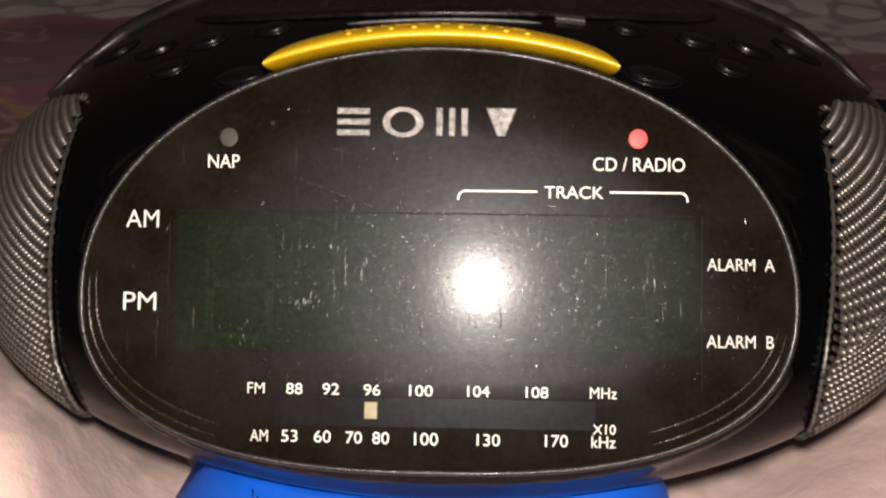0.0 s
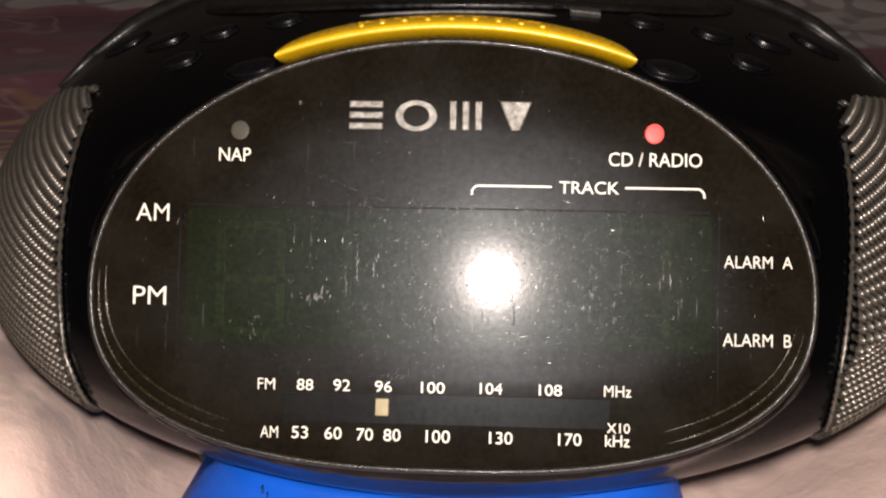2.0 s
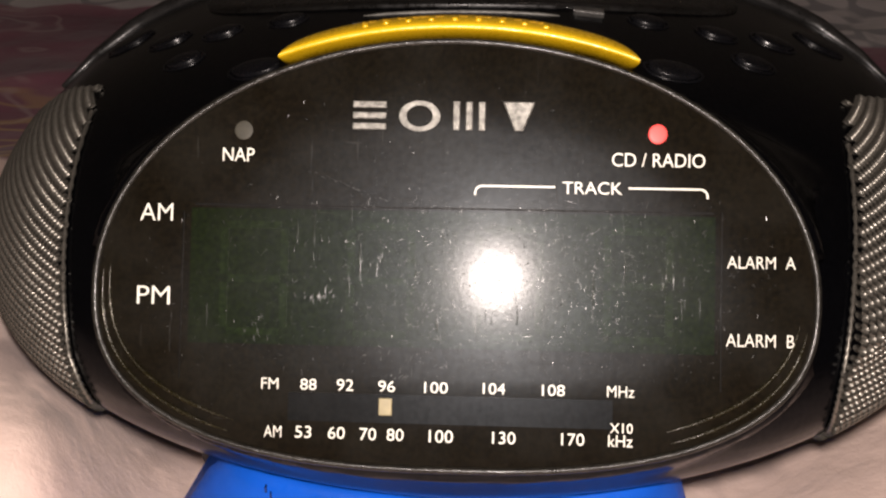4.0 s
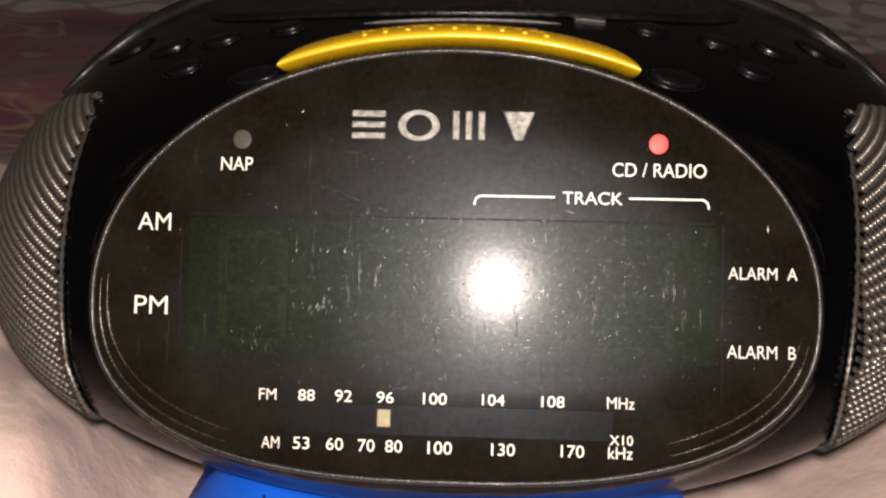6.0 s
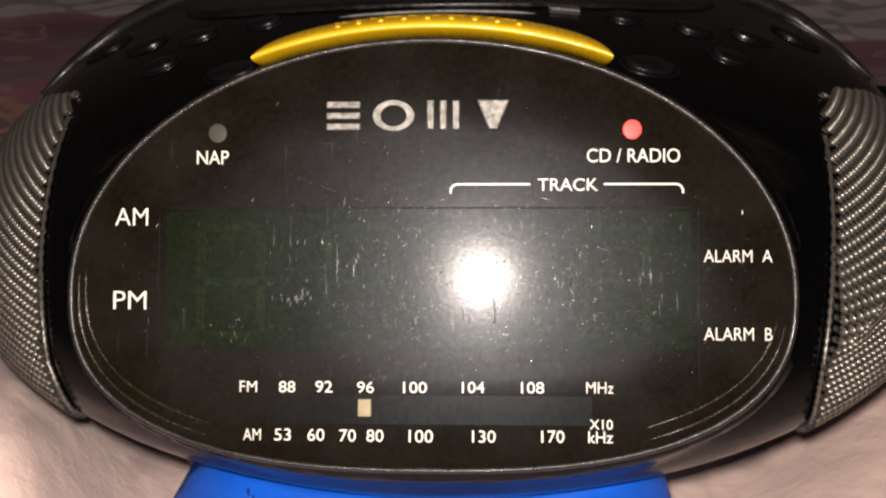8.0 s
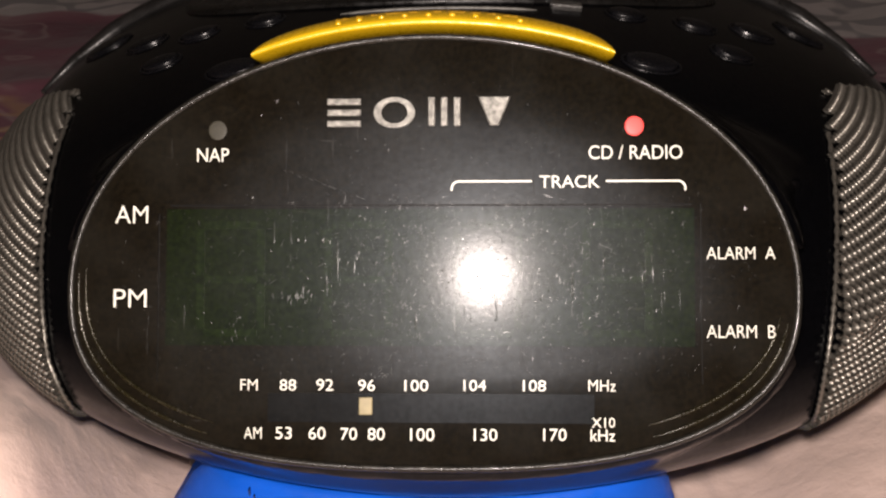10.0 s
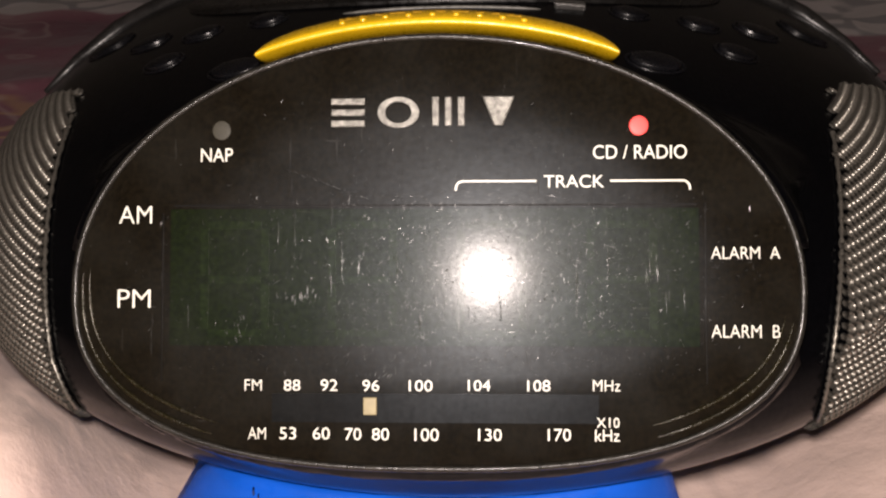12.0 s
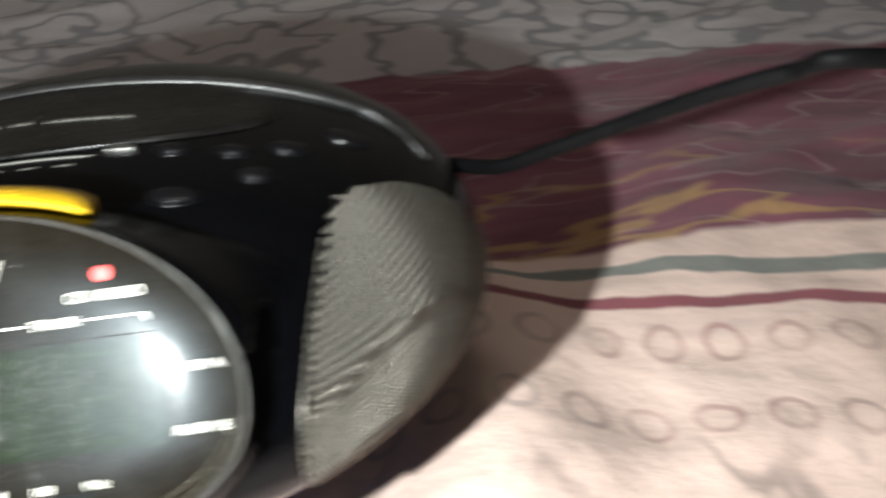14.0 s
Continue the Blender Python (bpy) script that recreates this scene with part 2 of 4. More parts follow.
    # violet band with darker streaks and ochre veins
    mv = ramp(ns, ls, noise_of(7, (0.5, 2.2, 1), 6), [(0.3, (0.12, 0.040, 0.060)), (0.55, (0.26, 0.100, 0.135)), (0.75, (0.38, 0.20, 0.22))])
    vein = M("ABSOLUTE", M("SUBTRACT", noise_of(5, (0.8, 3.0, 1), 3), 0.5))
    nv = ns.new("ShaderNodeMapRange")
    nv.inputs["From Min"].default_value = 0.022
    nv.inputs["From Max"].default_value = 0.006
    ls.new(vein, nv.inputs["Value"])
    low = M("SUBTRACT", 1.0, above(0.57, 0.05))
    mv = mix_color(ns, ls, M("MULTIPLY", M("MULTIPLY", nv.outputs[0], low), 0.8), mv, (0.48, 0.30, 0.13))
    vein2 = M("ABSOLUTE", M("SUBTRACT", noise_of(9, (0.7, 2.0, 1), 2), 0.47))
    nv2 = ns.new("ShaderNodeMapRange")
    nv2.inputs["From Min"].default_value = 0.012
    nv2.inputs["From Max"].default_value = 0.003
    ls.new(vein2, nv2.inputs["Value"])
    mv = mix_color(ns, ls, M("MULTIPLY", nv2.outputs[0], 0.35), mv, (0.50, 0.38, 0.36))
    hem = M("ADD", yr, M("MULTIPLY", M("SUBTRACT", noise_of(4.5, (1, 0.4, 1), 1), 0.5), 0.05))
    nh = ns.new("ShaderNodeMapRange")
    nh.inputs["From Min"].default_value = 0.462
    nh.inputs["From Max"].default_value = 0.468
    ls.new(hem, nh.inputs["Value"])
    col = mix_color(ns, ls, nh.outputs[0], col, mv)
    # pale cloth with curling grey lines beyond it
    back = ramp(ns, ls, noise_of(5, (1, 1, 1), 5), [(0.3, (0.46, 0.41, 0.42)), (0.7, (0.68, 0.63, 0.63))])
    curl = M("ABSOLUTE", M("SUBTRACT", noise_of(15, (1, 1.2, 1), 1.6), 0.5))
    nc = ns.new("ShaderNodeMapRange")
    nc.inputs["From Min"].default_value = 0.050
    nc.inputs["From Max"].default_value = 0.028
    ls.new(curl, nc.inputs["Value"])
    back = mix_color(ns, ls, M("MULTIPLY", nc.outputs[0], 0.6), back, (0.13, 0.13, 0.15))
    edge = M("ADD", M("SUBTRACT", yr, 0.752), M("MULTIPLY", M("SUBTRACT", noise_of(8, (1, 1, 1), 2), 0.5), 0.08))
    nb = ns.new("ShaderNodeMapRange")
    nb.inputs["From Min"].default_value = -0.003
    nb.inputs["From Max"].default_value = 0.003
    ls.new(edge, nb.inputs["Value"])
    col = mix_color(ns, ls, nb.outputs[0], col, back)
    ls.new(col, b.inputs["Base Color"])
    b.inputs["Roughness"].default_value = 0.85
    b.inputs["Specular IOR Level"].default_value = 0.15
    b.inputs["Sheen Weight"].default_value = 0.15
    weave = ns.new("ShaderNodeTexNoise")
    weave.inputs["Scale"].default_value = 900
    ls.new(geo.outputs["Object"], weave.inputs["Vector"])
    crease = ns.new("ShaderNodeTexNoise")
    crease.inputs["Scale"].default_value = 22
    crease.inputs["Detail"].default_value = 5
    ls.new(geo.outputs["Object"], crease.inputs["Vector"])
    b1 = ns.new("ShaderNodeBump")
    b1.inputs["Strength"].default_value = 0.25
    b1.inputs["Distance"].default_value = 0.0006
    ls.new(weave.outputs[0], b1.inputs["Height"])
    b2 = ns.new("ShaderNodeBump")
    b2.inputs["Strength"].default_value = 0.9
    b2.inputs["Distance"].default_value = 0.006
    ls.new(crease.outputs[0], b2.inputs["Height"])
    ls.new(b1.outputs[0], b2.inputs["Normal"])
    ls.new(b2.outputs[0], b.inputs["Normal"])
    return m


MAT_BED = bedspread_material()


# ---- building helpers ----
def mesh_of(name, verts, faces, material, smooth=True):
    me = bpy.data.meshes.new(name)
    me.from_pydata([tuple(v) for v in verts], [], faces)
    me.materials.append(material)
    me.validate()
    if smooth:
        for p in me.polygons:
            p.use_smooth = True
    return me


def thing(name, mat4, label, category, kind="", group=""):
    ob = new(name)
    ob.empty_display_size = 0.02
    ob.matrix_world = mat4
    return tagged(ob, label, category, group, kind)


def put(name, me, parent, label=""):
    ob = new(name, me)
    ob.parent = parent
    if label:
        tagged(ob, label)
    return ob


def part(name, verts, faces, material, parent, label="", smooth=True):
    return put(name, mesh_of(name, verts, faces, material, smooth), parent, label)


def box_mesh(name, corners, material, bevel=0.0, segments=2, smooth=False):
    """A bevelled block from its eight corners: four below, four above, both anticlockwise."""
    bm = bmesh.new()
    vs = [bm.verts.new(c) for c in corners]
    for f in ((3, 2, 1, 0), (4, 5, 6, 7), (0, 1, 5, 4), (1, 2, 6, 5), (2, 3, 7, 6), (3, 0, 4, 7)):
        bm.faces.new([vs[i] for i in f])
    if bevel:
        bmesh.ops.bevel(bm, geom=bm.edges[:], offset=bevel, segments=segments, profile=0.5, affect="EDGES")
    bmesh.ops.recalc_face_normals(bm, faces=bm.faces[:])
    me = bpy.data.meshes.new(name)
    bm.to_mesh(me)
    bm.free()
    me.materials.append(material)
    if smooth:
        for p in me.polygons:
            p.use_smooth = True
    return me


def block(x0, y0, z0, x1, y1, z1):
    return [(x0, y0, z0), (x1, y0, z0), (x1, y1, z0), (x0, y1, z0), (x0, y0, z1), (x1, y0, z1), (x1, y1, z1), (x0, y1, z1)]


# ---- the room ----
def wall(name, corners, material, label, category):
    ob = new(name, box_mesh(name, corners, material))
    tagged(ob, label, category, kind="structure")


FLOOR = -0.55
wall("floor", block(-2.0, -2.2, FLOOR - 0.1, 2.2, 1.9, FLOOR), MAT_FLOOR, "plain brown wooden floor under the bed", "floor")
wall("ceiling", block(-2.0, -2.2, 1.9, 2.2, 1.9, 2.0), MAT_WALL, "plain pale painted ceiling in the dark", "ceiling")
wall("wall_north", block(-2.0, 1.9, FLOOR, 2.2, 2.0, 1.9), MAT_WALL, "plain pale painted wall in the dark", "wall")
wall("wall_south", block(-2.0, -2.3, FLOOR, 2.2, -2.2, 1.9), MAT_WALL, "plain pale painted wall in the dark", "wall")
wall("wall_west", block(-2.1, -2.3, FLOOR, -2.0, 2.0, 1.9), MAT_WALL, "plain pale painted wall in the dark", "wall")
wall("wall_east", block(2.2, -2.3, FLOOR, 2.3, 2.0, 1.9), MAT_WALL, "plain pale painted wall in the dark", "wall")

# a dim ceiling lamp, unseen, added as fill for the flash's shadows
lamp = new("added_fill_lamp", None)
lamp.location = (0.25, 0.75, 1.9)
tagged(lamp, "dim round white fill lamp, added unseen on the ceiling", "ceiling lamp")
verts, faces = [], []
for r, z in ((0.11, 0.0), (0.16, -0.01), (0.165, -0.035), (0.13, -0.06), (0.06, -0.075)):
    verts += [(r * math.cos(2 * math.pi * i / 32), r * math.sin(2 * math.pi * i / 32), z) for i in range(32)]
for q in range(4):
    faces += [(q * 32 + i, (q + 1) * 32 + i, (q + 1) * 32 + (i + 1) % 32, q * 32 + (i + 1) % 32) for i in range(32)]
faces.append(tuple(4 * 32 + i for i in range(31, -1, -1)))
part("shade", verts, faces, MAT_SHADE, lamp, "dim glowing shade of the added fill lamp")

# ---- the bed ----
mattress = new("mattress", box_mesh("mattress", block(-0.95, -0.55, FLOOR, 1.05, 1.55, -0.02), MAT_MATTRESS, 0.03, 3))
tagged(mattress, "pale mattress hidden under the printed bedspread", "mattress")


def cloth_height(x, y):
    p = Vector((x, y, 0))
    h = 0.010 * noise.noise(p * 5.0 + Vector((3.1, 0, 0))) + 0.0055 * noise.noise(p * 14) + 0.0022 * noise.noise(p * 38)
    ridge = 1 - abs(noise.noise(Vector((x * 3.2 + y * 2.0, y * 7.5 - x * 2.5, 4.0))))
    h += 0.006 * ridge ** 6
    # pressed flat where the radio stands
    r = ((x - 0.0) / 0.17) ** 2 + ((y - 0.335) / 0.16) ** 2
    k = min(1.0, max(0.0, (r - 0.5) / 0.9))
    # the quilt swells round the sides of the radio
    e = math.sqrt((x / 0.16) ** 2 + ((y - 0.335) / 0.15) ** 2)
    swell = max(0.0, 1 - abs(e - 1.02) / 0.42)
    swell = swell * swell * (3 - 2 * swell)
    open_front = min(1.0, max(0.0, (abs(x) - 0.085) / 0.03))
    return h * k - 0.002 * (1 - k) + (0.056 if x < 0 else 0.024) * swell * open_front


def bedspread():
    xs = sorted(set([round(-0.97 + i * 0.04, 4) for i in range(52)] + [round(-0.45 + i * 0.008, 4) for i in range(130)]))
    ys = sorted(set([round(-0.57 + i * 0.04, 4) for i in range(54)] + [round(0.1 + i * 0.008, 4) for i in range(120)]))
    xs = [x for x in xs if x <= 1.07]
    ys = [y for y in ys if y <= 1.57]
    nx, ny = len(xs), len(ys)
    verts = [(x, y, cloth_height(x, y)) for y in ys for x in xs]
    faces = [(j * nx + i, j * nx + i + 1, (j + 1) * nx + i + 1, (j + 1) * nx + i) for j in range(ny - 1) for i in range(nx - 1)]
    # hanging sides
    ring = [i for i in range(nx)] + [j * nx + nx - 1 for j in range(1, ny)] + [(ny - 1) * nx + i for i in range(nx - 2, -1, -1)] + [j * nx for j in range(ny - 2, 0, -1)]
    base = len(verts)
    for k in ring:
        x, y, z = verts[k]
        w = 0.012 * math.sin(k * 0.9)
        verts.append((x + (0.03 + w) * (1 if x > 1 else -1 if x < -0.9 else 0), y + (0.03 + w) * (1 if y > 1.5 else -1 if y < -0.5 else 0), -0.32))
    q = len(ring)
    for k in range(q):
        faces.append((ring[(k + 1) % q], ring[k], base + k, base + (k + 1) % q))
    ob = new("bedspread", mesh_of("bedspread", verts, faces, MAT_BED))
    tagged(ob, "crumpled cream cotton bedspread printed with rings, violet band and grey curls", "bedspread")


bedspread()

# ---- the clock radio ----
AX, AF, AR, AT, AB = 0.1555, 0.1552, 0.1407, 0.0711, 0.0463   # half axes of the egg-shaped body: across, forward, to the rear, up, down
XC, FC, WC = 0.0022, 0.1322, -0.0431                           # its middle
ROUND_UP, ROUND_DOWN, ROUND_LONG = 2.007, 1.878, 2.194         # how square its sections are
LA, LT, LB, LV = 0.0814, 0.0567, 0.0397, -0.009  # the oval face: half width, height above and below its widest line


def lens(theta, grow=0.0):
    """A point of the face's oval outline, grown outwards."""
    cx, cv = math.cos(theta), math.sin(theta)
    p = 2.0 if cv >= 0 else 2.55
    hx, hv = LA + grow, (LT if cv >= 0 else LB) + grow
    return math.copysign(abs(cx) ** (2 / p), cx) * hx, LV + math.copysign(abs(cv) ** (2 / p), cv) * hv


def egg_size(x, f, w):
    """One on the egg's surface, seen from its middle."""
    p = np.where(w > 0, ROUND_UP, ROUND_DOWN)
    ring = (np.abs(x / AX) ** p + np.abs(w / np.where(w > 0, AT, AB)) ** p) ** (1 / p)
    return (ring ** ROUND_LONG + np.abs(f / np.where(f > 0, AR, AF)) ** ROUND_LONG) ** (1 / ROUND_LONG)


def body_field(x, f, w):
    """Below zero inside the body: an egg joined with a flaring bezel, cut by the sloping face and the flat base."""
    egg = (egg_size(x - XC, f - FC, w - WC) - 1) * 0.09
    d = f * CS - w * SS
    v = f * SS + w * CS - LV
    p = np.where(v > 0, 2.0, 2.55)
    dd = np.maximum(d, 0)
    hx = LA + 0.0022 + 0.46 * dd
    hv = np.where(v > 0, LT + 0.0012 + 0.16 * dd, LB + 0.0013 + 0.02 * dd)
    bez = ((np.abs(x / hx) ** p + np.abs(v / hv) ** p) ** (1 / p) - 1) * 0.05
    blend = np.clip((v - 0.006) / 0.03, 0, 1)
    bez = np.maximum(bez, d - (0.006 + 0.026 * blend * blend * (3 - 2 * blend)))
    k = 0.007
    h = np.clip(0.5 + 0.5 * (bez - egg) / k, 0, 1)
    joined = bez * (1 - h) + egg * h - k * h * (1 - h)
    return np.maximum(np.maximum(joined, 0.0025 - d), -0.121 - w)


HEART = np.array((0.0, 0.075, -0.03))


def body_points(dirs):
    """Where rays from the middle of the body leave it."""
    lo, hi = np.zeros(len(dirs)), np.full(len(dirs), 0.35)
    for _ in range(40):
        mid = (lo + hi) / 2
        p = HEART + dirs * mid[:, None]
        inside = body_field(p[:, 0], p[:, 1], p[:, 2]) < 0
        lo, hi = np.where(inside, mid, lo), np.where(inside, hi, mid)
    return HEART + dirs * lo[:, None]


def on_top(x, f):
    """The place on the body's upper side above (x, f), and its normal."""
    lo, hi = -0.03, 0.12
    for _ in range(40):
        mid = (lo + hi) / 2
        if body_field(np.array([x]), np.array([f]), np.array([mid]))[0] < 0:
            lo = mid
        else:
            hi = mid
    e = 0.001
    g = [float(body_field(np.array([x + a]), np.array([f + b_]), np.array([lo + c_]))[0]) for a, b_, c_ in ((e, 0, 0), (-e, 0, 0), (0, e, 0), (0, -e, 0), (0, 0, e), (0, 0, -e))]
    return Vector((x, f, lo)), Vector((g[0] - g[1], g[2] - g[3], g[4] - g[5])).normalized()


BASE = Vector((0, FC, -0.1225))
radio = thing("clock_radio", RADIO @ Matrix.Translation(BASE), "worn black egg-shaped clock radio with oval face on a bedspread", "clock radio")


def rpart(name, verts, faces, material, label="", parent=None, smooth=True):
    """A part of the radio, its points given in the radio's frame."""
    return part(name, [Vector(v) - BASE for v in verts], faces, material, parent or radio, label, smooth)


def rmesh(name, me, label="", parent=None):
    me.transform(Matrix.Translation(-BASE))
    return put(name, me, parent or radio, label)


def shell():
    rings, segs = 150, 220
    ax = np.array((0.0, -CS, SS))
    vx = np.array((0.0, SS, CS))
    ux = np.array((1.0, 0.0, 0.0))
    dirs = []
    for i in range(1, rings):
        a = math.pi * i / rings
        for j in range(segs):
            t = 2 * math.pi * j / segs
            dirs.append(math.cos(a) * ax + math.sin(a) * (math.cos(t) * ux + math.sin(t) * vx))
    dirs = np.array([ax] + dirs + [-ax])
    pts = body_points(dirs)
    faces = [(0, 1 + j, 1 + (j + 1) % segs) for j in range(segs)]
    for i in range(rings - 2):
        for j in range(segs):
            a, b2 = 1 + i * segs + j, 1 + i * segs + (j + 1) % segs
            faces.append((a, a + segs, b2 + segs, b2))
    last = len(pts) - 1
    faces += [(last, last - segs + (j + 1) % segs, last - segs + j) for j in range(segs)]
    me = mesh_of("shell", [Vector(p) - BASE for p in pts.tolist()], faces, MAT_SHELL)
    put("shell", me, radio, "glossy black plastic shell")


shell()


def oval_plate(name, grow, out0, out1, material, label, round_edge=0.0006, n=128):
    """A plate with the outline of the face."""
    rings = [(grow - 0.004, out0), (grow, out0), (grow, out1 - round_edge), (grow - round_edge * 0.3, out1 - round_edge * 0.3), (grow - round_edge, out1), (grow - 0.02, out1)]
    verts = []
    for g, o in rings:
        for i in range(n):
            x, v = lens(2 * math.pi * i / n, g)
            verts.append(face(x, v, o))
    faces = []
    for r in range(len(rings) - 1):
        for i in range(n):
            a, b2 = r * n + i, r * n + (i + 1) % n
            faces.append((a, b2, b2 + n, a + n))
    faces.append(tuple((len(rings) - 1) * n + i for i in range(n)))
    return rpart(name, verts, faces, material, label)


panel = oval_plate("face_panel", 0.0, -0.0035, 0.0, MAT_PANEL, "smoked dark oval face panel, scratched and dusty")


def oval_tube(name, grow, out, radius, material, t0, t1, label="", n=140, parent=None, flat=1.0, raised=0.0):
    closed = t1 - t0 > 2 * math.pi - 1e-6
    verts, faces, k = [], [], 8
    for i in range(n):
        t = t0 + (t1 - t0) * i / (n if closed else n - 1)
        x, v = lens(t, grow)
        x2, v2 = lens(t + 1e-3, grow)
        v, v2 = v + raised, v2 + raised
        side = Vector((v2 - v, -(x2 - x))).normalized()
        taper = 1.0 if closed else min(1.0, 0.15 + 6 * min(i, n - 1 - i) / n)
        for j in range(k):
            a = 2 * math.pi * j / k
            s = math.cos(a) * radius * taper
            verts.append(face(x + side.x * s, v + side.y * s, out + math.sin(a) * radius * flat * taper))
    for i in range(n if closed else n - 1):
        for j in range(k):
            a, b2 = i * k + j, i * k + (j + 1) % k
            c2, d2 = ((i + 1) % n) * k + j, ((i + 1) % n) * k + (j + 1) % k
            faces.append((a, b2, d2, c2))
    return rpart(name, verts, faces, material, label, parent)


oval_tube("face_rim", 0.0005, -0.0003, 0.0008, MAT_RIM, 0, 2 * math.pi, "clear worn plastic rim")
for a0, a1 in ((177, 237), (303, 352)):
    oval_tube("inner_bevel", -0.0030, 0.0, 0.00045, MAT_BEVEL, radians(a0), radians(a1), "thin amber bevel line", parent=panel, raised=0.0018)
    oval_tube("inner_bevel", -0.0014, 0.0, 0.00050, MAT_BEVEL, radians(a0), radians(a1), "thin amber bevel line", parent=panel, raised=0.0006)


def face_box(name, x0, v0, x1, v1, out0, out1, material, label="", parent=None, bevel=0.0):
    c = [face(x, v, o) for o in (out0, out1) for x, v in ((x0, v0), (x1, v0), (x1, v1), (x0, v1))]
    return rmesh(name, box_mesh(name, c, material, bevel), label, parent or panel)


# display and its faint unlit digits
display = face_box("display", -0.0598, -0.0218, 0.0590, 0.0090, -0.001, 0.00025, MAT_LCD, "dark green blank display", radio)
for cx in (-0.045, -0.016, 0.013, 0.042):
    for x0, v0, x1, v1 in ((-0.006, 0.0045, 0.006, 0.0062), (-0.006, -0.0078, 0.006, -0.0062), (-0.006, -0.0198, 0.006, -0.0182),
                           (-0.0078, -0.006, -0.006, 0.0045), (0.006, -0.006, 0.0078, 0.0045), (-0.0078, -0.018, -0.006, -0.008), (0.006, -0.018, 0.0078, -0.008)):
        face_box("digit_segment", cx + x0, v0, cx + x1, v1, 0.0002, 0.00030, MAT_GHOST, "", display)
for x0, v0, x1, v1 in ((-0.0590, 0.0096, 0.0585, 0.0100), (-0.0617, -0.030, -0.0615, 0.008), (0.0604, -0.030, 0.0606, 0.010)):
    face_box("window_edge", x0, v0, x1, v1, -0.0002, 0.00022, MAT_EDGE, "faint line round the display window")
slot = face_box("tuning_slot", -0.0363, -0.0389, 0.0367, -0.0325, -0.0005, 0.0002, MAT_SLOTFACE, "long dark tuning scale slot")
face_box("tuning_pointer", -0.0157, -0.0372, -0.0127, -0.0333, 0.0001, 0.0006, MAT_POINTER, "cream tuning pointer", slot, 0.0002)


def writing(text, x0, v0, x1, v1, material=MAT_PRINT):
    """Printed letters that fill a box on the face."""
    cu = bpy.data.curves.new("lettering", "FONT")
    cu.body = text
    cu.offset = -0.006 if "M" in text else 0.0
    cu.resolution_u = 4
    tmp = new("lettering_curve", cu)
    bpy.context.view_layer.update()
    me = bpy.data.meshes.new_from_object(tmp.evaluated_get(bpy.context.evaluated_depsgraph_get()))
    bpy.data.objects.remove(tmp)
    co = np.array([v.co for v in me.vertices])
    lo, hi = co.min(0), co.max(0)
    for v in me.vertices:
        s, u = (v.co.x - lo[0]) / (hi[0] - lo[0]), (v.co.y - lo[1]) / (hi[1] - lo[1])
        v.co = face(x0 + s * (x1 - x0), v0 + u * (v1 - v0), 0.0004)
    me.name = "lettering"
    me.materials.clear()
    me.materials.append(material)
    rmesh("lettering", me, "white printed " + text, panel)


for row in (("NAP", -53.0, 19.8, -45.7, 22.9), ("CD / RADIO", 35.7, 20.0, 56.5, 23.1), ("TRACK", 24.7, 13.6, 38.1, 16.4),
            ("AM", -71.7, 5.8, -64.1, 9.8), ("PM", -71.8, -13.3, -64.2, -9.2), ("ALARM  A", 61.6, -2.4, 76.7, 0.3), ("ALARM  B", 61.5, -19.8, 76.5, -17.0),
            ("FM", -42.5, -31.9, -38.6, -29.4), ("88", -33.6, -31.9, -29.9, -29.4), ("92", -25.3, -31.9, -21.5, -29.3), ("96", -15.9, -31.9, -12.1, -29.4),
            ("100", -5.5, -31.9, -0.2, -29.4), ("104", 7.7, -31.8, 12.7, -29.3), ("108", 20.9, -31.8, 26.0, -29.3), ("MHz", 35.4, -31.7, 41.4, -29.2),
            ("AM", -41.6, -42.7, -37.6, -40.1), ("53", -34.5, -42.7, -30.8, -40.0), ("60", -27.0, -42.7, -23.2, -40.0), ("70", -19.8, -42.8, -16.1, -40.1),
            ("80", -13.7, -42.8, -9.9, -40.1), ("100", -4.2, -42.9, 1.2, -40.1), ("130", 10.0, -42.8, 15.2, -40.1), ("170", 25.4, -42.7, 30.5, -40.0),
            ("X10", 36.1, -39.7, 41.2, -37.5), ("kHz", 35.8, -42.7, 41.2, -40.1)):
    writing(row[0], *(c / 1000 for c in row[1:]))


def bracket(x_end, x_text):
    """One half of the line that brackets the track number."""
    s = 1 if x_text > x_end else -1
    pts = [(x_end, 0.0130), (x_end, 0.0135)]
    pts += [(x_end + s * 0.0016 * (1 - math.cos(a)), 0.0135 + 0.0016 * math.sin(a)) for a in [i * math.pi / 12 for i in range(1, 7)]]
    pts.append((x_text, 0.0151))
    h, verts, faces = 0.00022, [], []
    for i, (x, v) in enumerate(pts):
        a, c = pts[max(i - 1, 0)], pts[min(i + 1, len(pts) - 1)]
        t = Vector((c[0] - a[0], c[1] - a[1])).normalized()
        for q in (-h, h):
            verts.append(face(x - t.y * q, v + t.x * q, 0.0004))
        if i:
            faces.append((2 * i - 2, 2 * i - 1, 2 * i + 1, 2 * i))
    rpart("bracket_line", verts, faces, MAT_PRINT, "white printed bracket", panel, False)


bracket(0.0050, 0.0230)
bracket(0.0571, 0.0395)


